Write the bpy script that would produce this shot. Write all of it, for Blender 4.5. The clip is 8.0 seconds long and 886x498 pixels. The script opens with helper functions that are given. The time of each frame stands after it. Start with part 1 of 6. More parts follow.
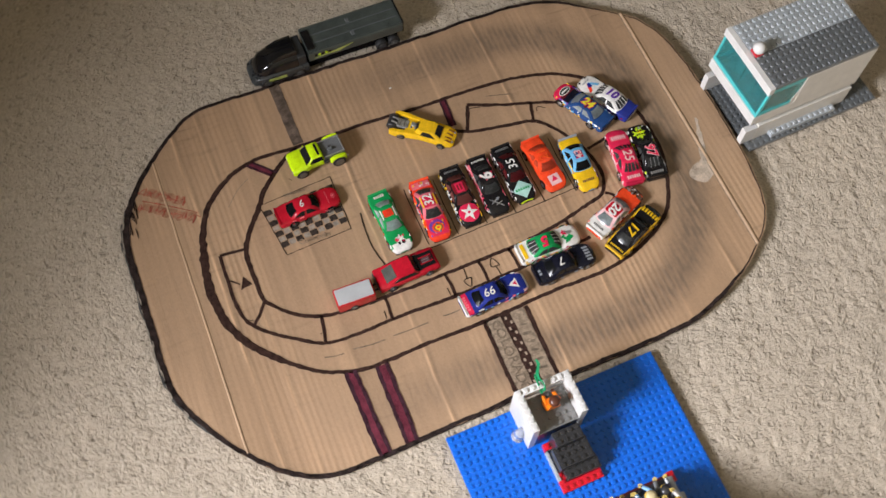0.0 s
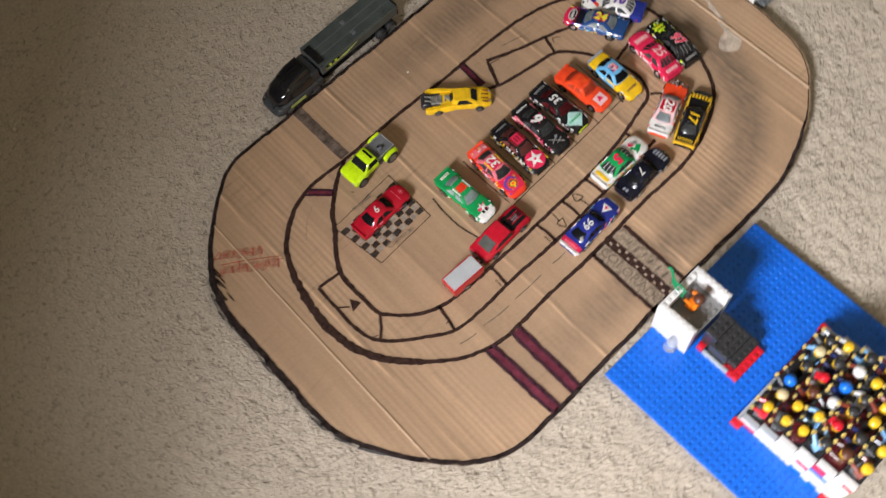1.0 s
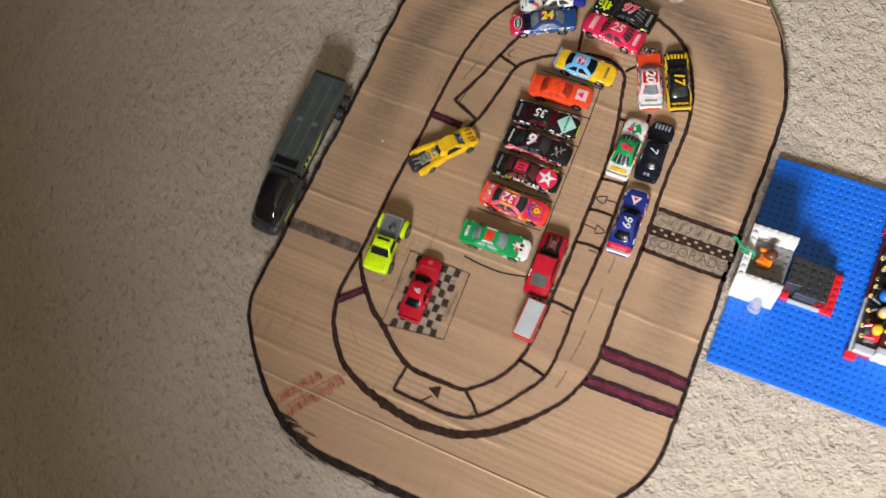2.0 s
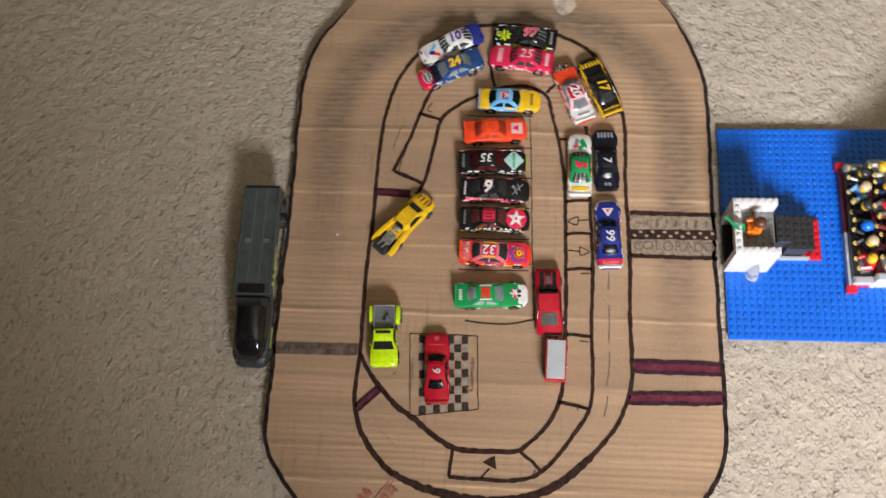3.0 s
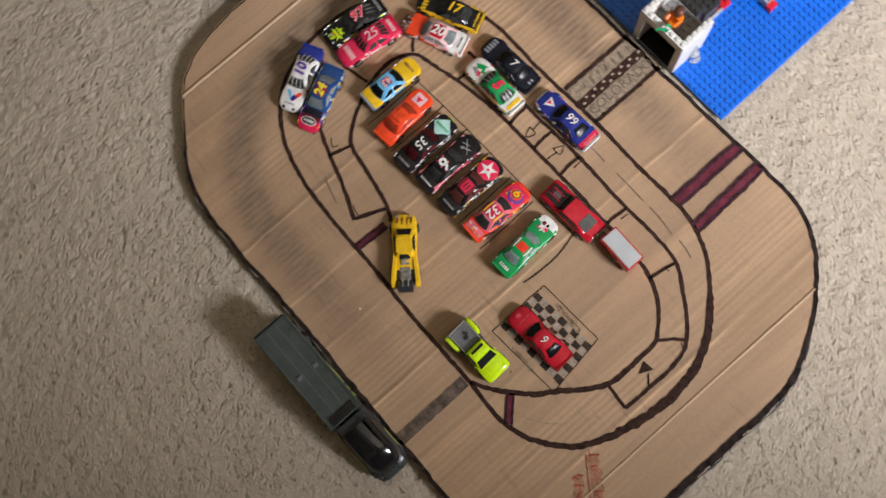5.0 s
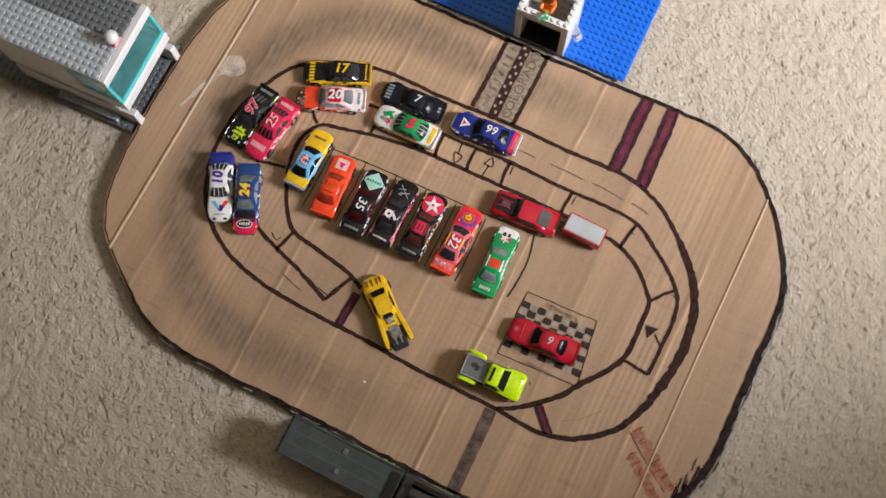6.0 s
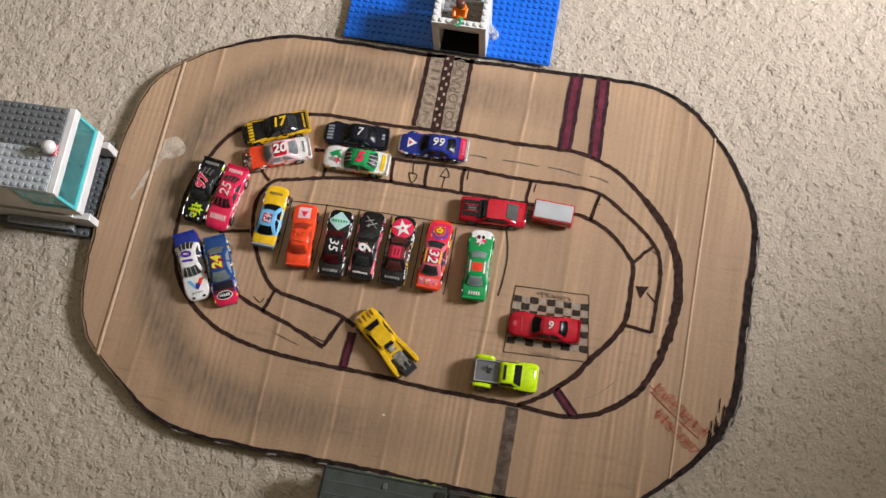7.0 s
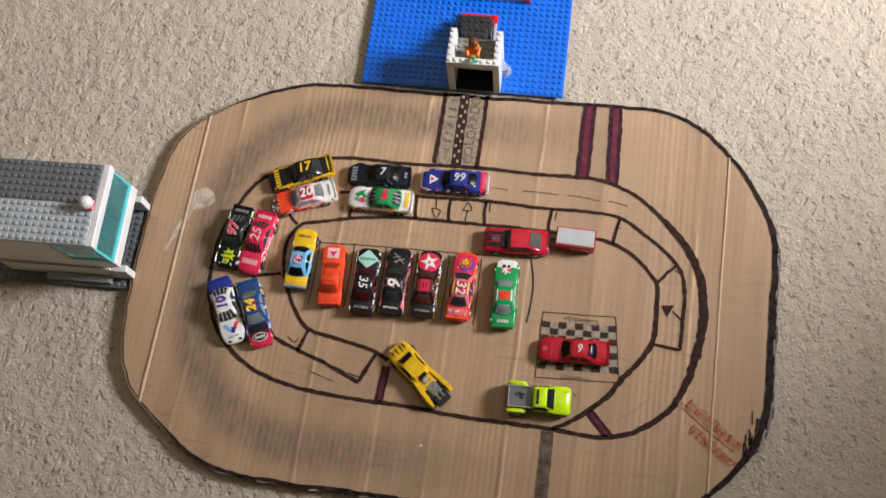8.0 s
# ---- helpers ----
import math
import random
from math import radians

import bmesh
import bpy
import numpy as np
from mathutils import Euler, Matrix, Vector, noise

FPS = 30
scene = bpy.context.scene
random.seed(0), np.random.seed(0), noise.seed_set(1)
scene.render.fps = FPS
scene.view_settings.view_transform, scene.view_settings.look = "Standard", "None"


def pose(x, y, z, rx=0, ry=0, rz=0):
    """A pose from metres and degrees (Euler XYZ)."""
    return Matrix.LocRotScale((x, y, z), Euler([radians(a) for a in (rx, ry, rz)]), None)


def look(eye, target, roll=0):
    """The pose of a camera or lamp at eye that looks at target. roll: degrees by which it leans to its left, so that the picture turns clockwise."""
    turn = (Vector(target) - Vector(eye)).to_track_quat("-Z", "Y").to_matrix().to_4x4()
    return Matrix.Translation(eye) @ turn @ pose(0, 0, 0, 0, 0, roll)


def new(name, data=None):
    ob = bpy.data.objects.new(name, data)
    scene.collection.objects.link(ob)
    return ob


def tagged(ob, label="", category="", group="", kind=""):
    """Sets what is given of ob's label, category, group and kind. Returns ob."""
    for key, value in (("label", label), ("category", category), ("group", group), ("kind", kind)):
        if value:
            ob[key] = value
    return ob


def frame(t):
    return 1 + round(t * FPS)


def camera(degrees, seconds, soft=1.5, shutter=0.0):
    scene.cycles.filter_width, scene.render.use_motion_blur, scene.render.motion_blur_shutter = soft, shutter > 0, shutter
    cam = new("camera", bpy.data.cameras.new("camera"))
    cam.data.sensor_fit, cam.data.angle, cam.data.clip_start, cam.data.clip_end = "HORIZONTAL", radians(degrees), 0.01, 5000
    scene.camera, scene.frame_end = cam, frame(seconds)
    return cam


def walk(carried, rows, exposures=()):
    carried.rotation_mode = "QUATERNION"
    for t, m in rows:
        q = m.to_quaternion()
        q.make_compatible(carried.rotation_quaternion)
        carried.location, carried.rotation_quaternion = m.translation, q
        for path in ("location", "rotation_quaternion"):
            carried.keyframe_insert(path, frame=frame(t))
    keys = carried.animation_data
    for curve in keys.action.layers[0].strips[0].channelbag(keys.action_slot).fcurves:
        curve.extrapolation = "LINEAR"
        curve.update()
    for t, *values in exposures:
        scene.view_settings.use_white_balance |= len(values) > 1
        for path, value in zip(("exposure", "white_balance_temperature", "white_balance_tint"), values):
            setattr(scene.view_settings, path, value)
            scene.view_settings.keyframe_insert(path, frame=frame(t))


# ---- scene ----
cam = camera(48.6, 8.0, soft=1.5, shutter=0.4)
PATH = [
    (0, (-0.235, -0.498, 1.044), (0.099, 0.269, -0.773), 1.3),
    (0.5, (-0.297, -0.462, 1.034), (0.113, 0.272, -0.78), -2.5),
    (0.8, (-0.351, -0.436, 1.041), (-0.141, -0.086, 0.1285), -8.1),
    (1, (-0.38, -0.416, 1.047), (0.023, 0.256, -0.794), -12.7),
    (1.5, (-0.396, -0.35, 1.052), (0.033, 0.24, -0.811), -19.7),
    (1.7, (-0.391, -0.312, 1.05), (0.051, 0.259, -0.815), -22.5),
    (2.8, (-0.383, -0.075, 1.068), (0.221, 0.179, -0.822), -16.2),
    (3, (-0.376, -0.041, 1.062), (0.237, 0.12, -0.834), -12.2),
    (3.5, (-0.313, -0.022, 1.051), (0.251, 0.017, -0.867), -9.4),
    (3.8, (-0.277, -0.01, 1.053), (-0.0095, -0.0074, 0.0893), -10.5),
    (4, (-0.257, 0.005, 1.056), (0.236, -0.023, -0.882), -10.3),
    (4.2, (-0.246, 0.034, 1.06), (-0.0151, -0.0031, 0.0875), -8.3),
    (4.5, (-0.235, 0.088, 1.065), (0.183, -0.011, -0.888), -13.4),
    (4.7, (-0.228, 0.12, 1.061), (0.153, 0.014, -0.8985), -17.65),
    (5.8, (-0.181, 0.212, 1.054), (0.094, -0.187, -0.886), -3.3),
    (6, (-0.163, 0.229, 1.053), (0.083, -0.189, -0.887), -3.8),
    (6.5, (-0.154, 0.258, 1.049), (0.057, -0.247, -0.875), -6.2),
    (7, (-0.143, 0.276, 1.054), (0.032, -0.268, -0.863), -6.8),
    (7.5, (-0.138, 0.298, 1.061), (0.053, -0.282, -0.843), -9.8),
    (8, (-0.145, 0.305, 1.073), (0.091, -0.33, -0.809), -12.5),
]
walk(cam, [(t, look(eye, target, roll)) for t, eye, target, roll in PATH],
     exposures=((0, -0.03), (1.0, 0.0), (1.6, 0.05), (3.0, -0.04), (4.0, -0.22), (4.7, -0.15), (6.0, -0.03), (8.0, 0.0)))

scene.view_settings.exposure = 0.0

# ---- light ----
world = bpy.data.worlds.new("room_air")
scene.world = world
world.use_nodes = True
wn = world.node_tree
sky = wn.nodes.new("ShaderNodeTexSky")
sky.sky_type, sky.sun_disc = "NISHITA", False
sky.sun_elevation, sky.sun_rotation = radians(33), radians(262)
wn.links.new(sky.outputs[0], wn.nodes["Background"].inputs[0])
wn.nodes["Background"].inputs[1].default_value = 0.1

WIN_X, WIN_Y0, WIN_Y1, WIN_Z0, WIN_Z1 = -1.75, -0.72, -0.12, 0.88, 1.46   # the window's opening in the west wall
lamp_data = bpy.data.lights.new("window_daylight", "AREA")
lamp_data.shape, lamp_data.size, lamp_data.size_y = "RECTANGLE", WIN_Z1 - WIN_Z0, WIN_Y1 - WIN_Y0
lamp_data.energy, lamp_data.color = 118.0, (0.965, 0.966, 1.04)
window_lamp = new("window_daylight", lamp_data)
window_lamp.matrix_world = pose(WIN_X + 0.02, (WIN_Y0 + WIN_Y1) / 2, (WIN_Z0 + WIN_Z1) / 2, 0, -90, 0)

# ---- materials ----
MATS = {}


def mat(name, color, rough=0.5, metal=0.0, vary=0.12, scale=60.0, bump=0.0, bump_scale=300.0, coat=0.0, transmission=0.0, spec=0.5):
    """A painted, moulded or dyed surface with small changes of tone at two scales and fine relief."""
    if name in MATS:
        return MATS[name]
    m = bpy.data.materials.new(name)
    m.use_nodes = True
    nt = m.node_tree
    bs = nt.nodes["Principled BSDF"]
    bs.inputs["Roughness"].default_value = rough
    bs.inputs["Metallic"].default_value = metal
    bs.inputs["Coat Weight"].default_value = coat
    bs.inputs["Specular IOR Level"].default_value = spec
    bs.inputs["Transmission Weight"].default_value = transmission
    tc = nt.nodes.new("ShaderNodeTexCoord")
    mix = nt.nodes.new("ShaderNodeMix")
    mix.data_type, mix.blend_type = "RGBA", "MULTIPLY"
    mix.inputs[0].default_value = 1.0
    mix.inputs[6].default_value = (*color, 1)
    add = None
    for k, (s, w) in enumerate(((scale, vary), (scale * 6.3, vary * 0.6))):
        n = nt.nodes.new("ShaderNodeTexNoise")
        n.inputs["Scale"].default_value, n.inputs["Detail"].default_value = s, 3
        nt.links.new(tc.outputs["Object"], n.inputs["Vector"])
        r = nt.nodes.new("ShaderNodeMapRange")
        r.inputs[1].default_value, r.inputs[2].default_value = 0.3, 0.7
        r.inputs[3].default_value, r.inputs[4].default_value = 1 - w, 1 + w
        nt.links.new(n.outputs[0], r.inputs[0])
        if add is None:
            add = r
        else:
            mu = nt.nodes.new("ShaderNodeMath")
            mu.operation = "MULTIPLY"
            nt.links.new(add.outputs[0], mu.inputs[0])
            nt.links.new(r.outputs[0], mu.inputs[1])
            add = mu
    nt.links.new(add.outputs[0], mix.inputs[7])
    nt.links.new(mix.outputs[2], bs.inputs["Base Color"])
    rr = nt.nodes.new("ShaderNodeMath")
    rr.operation = "MULTIPLY"
    rr.inputs[1].default_value = rough
    nt.links.new(add.outputs[0], rr.inputs[0])
    nt.links.new(rr.outputs[0], bs.inputs["Roughness"])
    if bump:
        n = nt.nodes.new("ShaderNodeTexNoise")
        n.inputs["Scale"].default_value, n.inputs["Detail"].default_value = bump_scale, 4
        nt.links.new(tc.outputs["Object"], n.inputs["Vector"])
        b = nt.nodes.new("ShaderNodeBump")
        b.inputs["Strength"].default_value, b.inputs["Distance"].default_value = bump, 0.002
        nt.links.new(n.outputs[0], b.inputs["Height"])
        nt.links.new(b.outputs[0], bs.inputs["Normal"])
    MATS[name] = m
    return m


def paint(name, color):
    return mat("paint_" + name, color, 0.16, 0.0, 0.14, 120, coat=0.15, spec=0.3)


def plastic(name, color):
    return mat("plastic_" + name, color, 0.3, 0.0, 0.06, 70)


RED, WHITE, BLACK = paint("red", (0.5, 0.011, 0.027)), paint("white", (0.78, 0.76, 0.72)), paint("black", (0.011, 0.01, 0.011))
YELLOW, ORANGE, GREEN = paint("yellow", (0.82, 0.5, 0.015)), paint("orange", (0.85, 0.1, 0.02)), paint("green", (0.01, 0.3, 0.08))
BLUE, NAVY, SKY = paint("blue", (0.02, 0.032, 0.23)), paint("navy", (0.008, 0.009, 0.018)), paint("sky_blue", (0.16, 0.45, 0.72))
MAROON, CRIMSON, LIME = paint("maroon", (0.13, 0.012, 0.02)), paint("crimson", (0.7, 0.024, 0.082)), paint("lime", (0.55, 0.75, 0.02))
NEON, GOLD, PINK = paint("neon", (0.6, 0.86, 0.01)), paint("gold", (0.72, 0.42, 0.02)), paint("pink", (0.75, 0.16, 0.2))
PURPLE, STEEL = paint("purple", (0.1, 0.03, 0.28)), paint("steel_blue", (0.05, 0.12, 0.28))
SCARLET, SILVER = paint("scarlet", (0.78, 0.05, 0.02)), mat("silver_plate", (0.5, 0.5, 0.5), 0.35, 0.7, 0.1)
GLASS_DARK = mat("window_dark", (0.012, 0.013, 0.014), 0.22, 0, 0.1, spec=0.3)
GLASS_GREY = mat("window_grey", (0.06, 0.062, 0.06), 0.25, 0, 0.2, spec=0.25)
GLASS_PALE = mat("window_pale", (0.3, 0.34, 0.34), 0.2, 0, 0.25, spec=0.35)
TYRE = mat("tyre_rubber", (0.018, 0.018, 0.018), 0.6, 0, 0.2)
CHROME = mat("wheel_chrome", (0.22, 0.22, 0.22), 0.35, 0.8, 0.05)
B_BLUE, B_WHITE, B_RED = plastic("baseplate_blue", (0.005, 0.142, 0.67)), plastic("brick_white", (0.68, 0.67, 0.645)), plastic("brick_red", (0.6, 0.01, 0.025))
B_DARK, B_LIGHT, B_BLACK = plastic("brick_dark_grey", (0.14, 0.15, 0.155)), plastic("brick_light_grey", (0.4, 0.43, 0.45)), plastic("brick_black", (0.03, 0.03, 0.032))
B_CREAM, B_YELLOW, B_TAN = plastic("brick_cream", (0.72, 0.69, 0.63)), plastic("head_yellow", (0.8, 0.5, 0.02)), plastic("hair_tan", (0.6, 0.5, 0.28))
B_ORANGE, B_BROWN, B_GREEN = plastic("figure_orange", (0.85, 0.2, 0.01)), plastic("hair_brown", (0.1, 0.035, 0.02)), plastic("flag_green", (0.01, 0.28, 0.11))
B_MARO, B_LBLUE, B_GREY = plastic("dark_red", (0.08, 0.008, 0.012)), plastic("light_blue", (0.2, 0.42, 0.7)), plastic("helmet_grey", (0.2, 0.2, 0.21))
TEAL = mat("teal_glass", (0.2, 0.74, 0.76), 0.06, 0, 0.03, transmission=0.86)
CLEAR = mat("clear_plastic", (0.85, 0.9, 0.95), 0.12, 0, 0.03, transmission=0.8)
MARKER = mat("black_marker", (0.043, 0.023, 0.018), 0.75, 0, 0.5, 160, 0.2, spec=0.06)
EDGE_INK = mat("black_edge_ink", (0.029, 0.02, 0.018), 0.75, 0, 0.7, 120, 0.5, spec=0.06)
THIN_INK = mat("thin_pen", (0.05, 0.035, 0.025), 0.6, 0, 0.5, 200, spec=0.12)
MAROON_INK = mat("maroon_marker", (0.135, 0.026, 0.042), 0.45, 0, 0.35, 90, 0.2, spec=0.12)
BORDER_INK = mat("purple_black_marker", (0.045, 0.018, 0.026), 0.5, 0, 0.5, 160, 0.2, spec=0.12)
RED_INK = mat("red_pencil", (0.36, 0.085, 0.055), 0.7, 0, 0.45, 220, spec=0.12)
GREY_INK = mat("grey_smudge", (0.135, 0.1, 0.078), 0.7, 0, 0.5, 120, spec=0.12)
PENCIL = mat("grey_pencil", (0.3, 0.228, 0.162), 0.6, 0, 0.4, 160, spec=0.12)
PENCIL_DARK = mat("dark_pencil", (0.18, 0.138, 0.1), 0.6, 0, 0.4, 160, spec=0.12)
GLUE = mat("dried_glue", (0.5, 0.405, 0.315), 0.4, 0, 0.35, 90)
WALL_PAINT = mat("wall_paint", (0.285, 0.243, 0.158), 0.8, 0, 0.05, 3, 0.1, 150)
CEIL_PAINT = mat("ceiling_paint", (0.515, 0.475, 0.365), 0.85, 0, 0.04, 3, 0.1, 150)


def nodes_chain(nt, op, a, b=None, c=None):
    """One Math node; its inputs are numbers or sockets."""
    n = nt.nodes.new("ShaderNodeMath")
    n.operation = op
    for i, v in enumerate((a, b, c)):
        if v is None:
            continue
        if isinstance(v, (int, float)):
            n.inputs[i].default_value = v
        else:
            nt.links.new(v, n.inputs[i])
    return n.outputs[0]


def cardboard():
    m = bpy.data.materials.new("corrugated_cardboard")
    m.use_nodes = True
    nt = m.node_tree
    bs = nt.nodes["Principled BSDF"]
    bs.inputs["Roughness"].default_value = 0.62
    tc = nt.nodes.new("ShaderNodeTexCoord")
    sep = nt.nodes.new("ShaderNodeSeparateXYZ")
    nt.links.new(tc.outputs["Object"], sep.inputs[0])
    X, Y = sep.outputs[0], sep.outputs[1]
    C = lambda *a: nodes_chain(nt, *a)  # noqa: E731

    def noise_at(vec_scale, scale, detail=3):
        mp = nt.nodes.new("ShaderNodeMapping")
        mp.inputs["Scale"].default_value = vec_scale
        nt.links.new(tc.outputs["Object"], mp.inputs[0])
        n = nt.nodes.new("ShaderNodeTexNoise")
        n.inputs["Scale"].default_value, n.inputs["Detail"].default_value = scale, detail
        nt.links.new(mp.outputs[0], n.inputs[0])
        return n.outputs[0]

    streak = noise_at((1, 0.05, 1), 90, 4)      # long streaks along the flutes
    broad = noise_at((1, 0.25, 1), 9, 2)
    grain = noise_at((1, 1, 1), 420, 3)
    wob = noise_at((1, 0.3, 1), 25, 2)
    flute = C("SINE", C("MULTIPLY", C("ADD", X, C("MULTIPLY", wob, 0.004)), 2 * math.pi / 0.0068))
    tone = C("ADD", C("MULTIPLY", C("SUBTRACT", streak, 0.5), 0.42), C("MULTIPLY", C("SUBTRACT", broad, 0.5), 0.55))
    tone = C("ADD", tone, C("MULTIPLY", C("SUBTRACT", grain, 0.5), 0.3))
    # light and shade on the flutes' ribs, painted faintly into the tone
    tone = C("ADD", tone, C("MULTIPLY", C("MULTIPLY", flute, C("MAXIMUM", C("SUBTRACT", broad, 0.47), 0.012)), 0.22))
    # creases pressed across the sheet, broken along their length: highlight painted as pale crest, shade as dark flank
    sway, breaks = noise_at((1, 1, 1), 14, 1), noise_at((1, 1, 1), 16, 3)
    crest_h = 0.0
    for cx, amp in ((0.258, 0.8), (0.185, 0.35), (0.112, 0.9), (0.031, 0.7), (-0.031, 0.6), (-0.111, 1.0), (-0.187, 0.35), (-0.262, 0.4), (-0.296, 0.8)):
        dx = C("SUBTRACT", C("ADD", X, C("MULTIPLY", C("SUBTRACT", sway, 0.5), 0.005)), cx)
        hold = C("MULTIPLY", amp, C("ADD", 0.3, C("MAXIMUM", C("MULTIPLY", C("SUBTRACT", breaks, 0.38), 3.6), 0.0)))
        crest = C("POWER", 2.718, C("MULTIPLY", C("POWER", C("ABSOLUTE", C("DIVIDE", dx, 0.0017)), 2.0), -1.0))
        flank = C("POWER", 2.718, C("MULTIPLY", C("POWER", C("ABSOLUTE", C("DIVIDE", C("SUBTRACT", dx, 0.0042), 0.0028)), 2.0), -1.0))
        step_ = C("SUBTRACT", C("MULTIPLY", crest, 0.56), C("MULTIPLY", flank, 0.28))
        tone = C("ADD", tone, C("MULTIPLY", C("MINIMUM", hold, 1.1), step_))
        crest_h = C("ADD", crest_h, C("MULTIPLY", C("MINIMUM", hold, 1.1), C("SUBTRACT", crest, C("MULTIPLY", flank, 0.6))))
    # faint short scuffs lying aslant across the flutes
    rot = nt.nodes.new("ShaderNodeMapping")
    rot.inputs["Rotation"].default_value, rot.inputs["Scale"].default_value = (0, 0, radians(24)), (0.12, 1, 1)
    nt.links.new(tc.outputs["Object"], rot.inputs[0])
    scuff_n = nt.nodes.new("ShaderNodeTexNoise")
    scuff_n.inputs["Scale"].default_value, scuff_n.inputs["Detail"].default_value = 150, 2
    nt.links.new(rot.outputs[0], scuff_n.inputs[0])
    scuff = C("MULTIPLY", C("MAXIMUM", C("SUBTRACT", scuff_n.outputs[0], 0.56), 0.0), C("MAXIMUM", C("SUBTRACT", noise_at((1, 1, 1), 8, 2), 0.45), 0.0))
    tone = C("SUBTRACT", tone, C("MULTIPLY", scuff, 7.0))
    lines = noise_at((1, 0.012, 1), 48, 1)      # thin pale pressed lines
    lift = nt.nodes.new("ShaderNodeMapRange")
    lift.interpolation_type = "SMOOTHSTEP"
    lift.inputs[1].default_value, lift.inputs[2].default_value, lift.inputs[4].default_value = 0.62, 0.72, 0.1
    nt.links.new(lines, lift.inputs[0])
    tone = C("ADD", tone, lift.outputs[0])
    tone = C("ADD", 1.0, tone)
    # rubbed tyre marks: a band that runs round the outside of the drawn track, strongest at one end
    qx = C("SUBTRACT", C("ABSOLUTE", C("SUBTRACT", X, -0.03)), 0.14)
    qy = C("SUBTRACT", C("ABSOLUTE", C("SUBTRACT", Y, -0.012)), 0.046)
    d = C("SQRT", C("ADD", C("POWER", C("MAXIMUM", qx, 0.0), 2.0), C("POWER", C("MAXIMUM", qy, 0.0), 2.0)))
    off = C("ABSOLUTE", C("SUBTRACT", d, 0.156))
    band = nt.nodes.new("ShaderNodeMapRange")
    band.interpolation_type = "SMOOTHSTEP"
    band.inputs[1].default_value, band.inputs[2].default_value = 0.036, 0.006
    nt.links.new(off, band.inputs[0])
    end = nt.nodes.new("ShaderNodeMapRange")
    end.interpolation_type = "SMOOTHSTEP"
    end.inputs[1].default_value, end.inputs[2].default_value = -0.3, 0.06
    nt.links.new(C("SUBTRACT", X, C("MULTIPLY", C("MAXIMUM", Y, 0.0), 0.5)), end.inputs[0])
    smudge = C("MULTIPLY", band.outputs[0], end.outputs[0])
    blot = noise_at((1, 0.35, 1), 60, 3)
    rub = nt.nodes.new("ShaderNodeMapRange")
    rub.inputs[1].default_value, rub.inputs[2].default_value = 0.4, 0.62
    nt.links.new(noise_at((1, 0.3, 1), 170, 4), rub.inputs[0])
    smudge = C("MULTIPLY", smudge, C("MULTIPLY", C("ADD", 0.62, C("MULTIPLY", rub.outputs[0], 0.4)), C("ADD", 0.82, C("MULTIPLY", blot, 0.3))))
    smudge = C("MULTIPLY", smudge, C("ADD", 0.8, C("MULTIPLY", flute, 0.13)))      # the ribs catch more of it
    smudge = C("MAXIMUM", C("MINIMUM", C("MULTIPLY", smudge, 0.92), 0.8), 0.0)
    base = nt.nodes.new("ShaderNodeMix")
    base.data_type, base.blend_type = "RGBA", "MULTIPLY"
    base.inputs[0].default_value = 1.0
    base.inputs[6].default_value = (0.412, 0.266, 0.158, 1)
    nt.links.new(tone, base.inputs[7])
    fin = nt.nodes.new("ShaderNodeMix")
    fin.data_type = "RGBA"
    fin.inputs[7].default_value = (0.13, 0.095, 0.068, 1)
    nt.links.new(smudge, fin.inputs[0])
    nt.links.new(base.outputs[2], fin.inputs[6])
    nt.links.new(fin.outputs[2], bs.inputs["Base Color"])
    h = C("ADD", C("MULTIPLY", C("MULTIPLY", flute, C("MAXIMUM", C("SUBTRACT", broad, 0.44), 0.03)), 0.75), C("ADD", C("MULTIPLY", crest_h, 0.5), C("ADD", C("MULTIPLY", streak, 0.8), C("MULTIPLY", grain, 0.25))))
    b = nt.nodes.new("ShaderNodeBump")
    b.inputs["Strength"].default_value, b.inputs["Distance"].default_value = 0.55, 0.0012
    nt.links.new(h, b.inputs["Height"])
    nt.links.new(b.outputs[0], bs.inputs["Normal"])
    return m


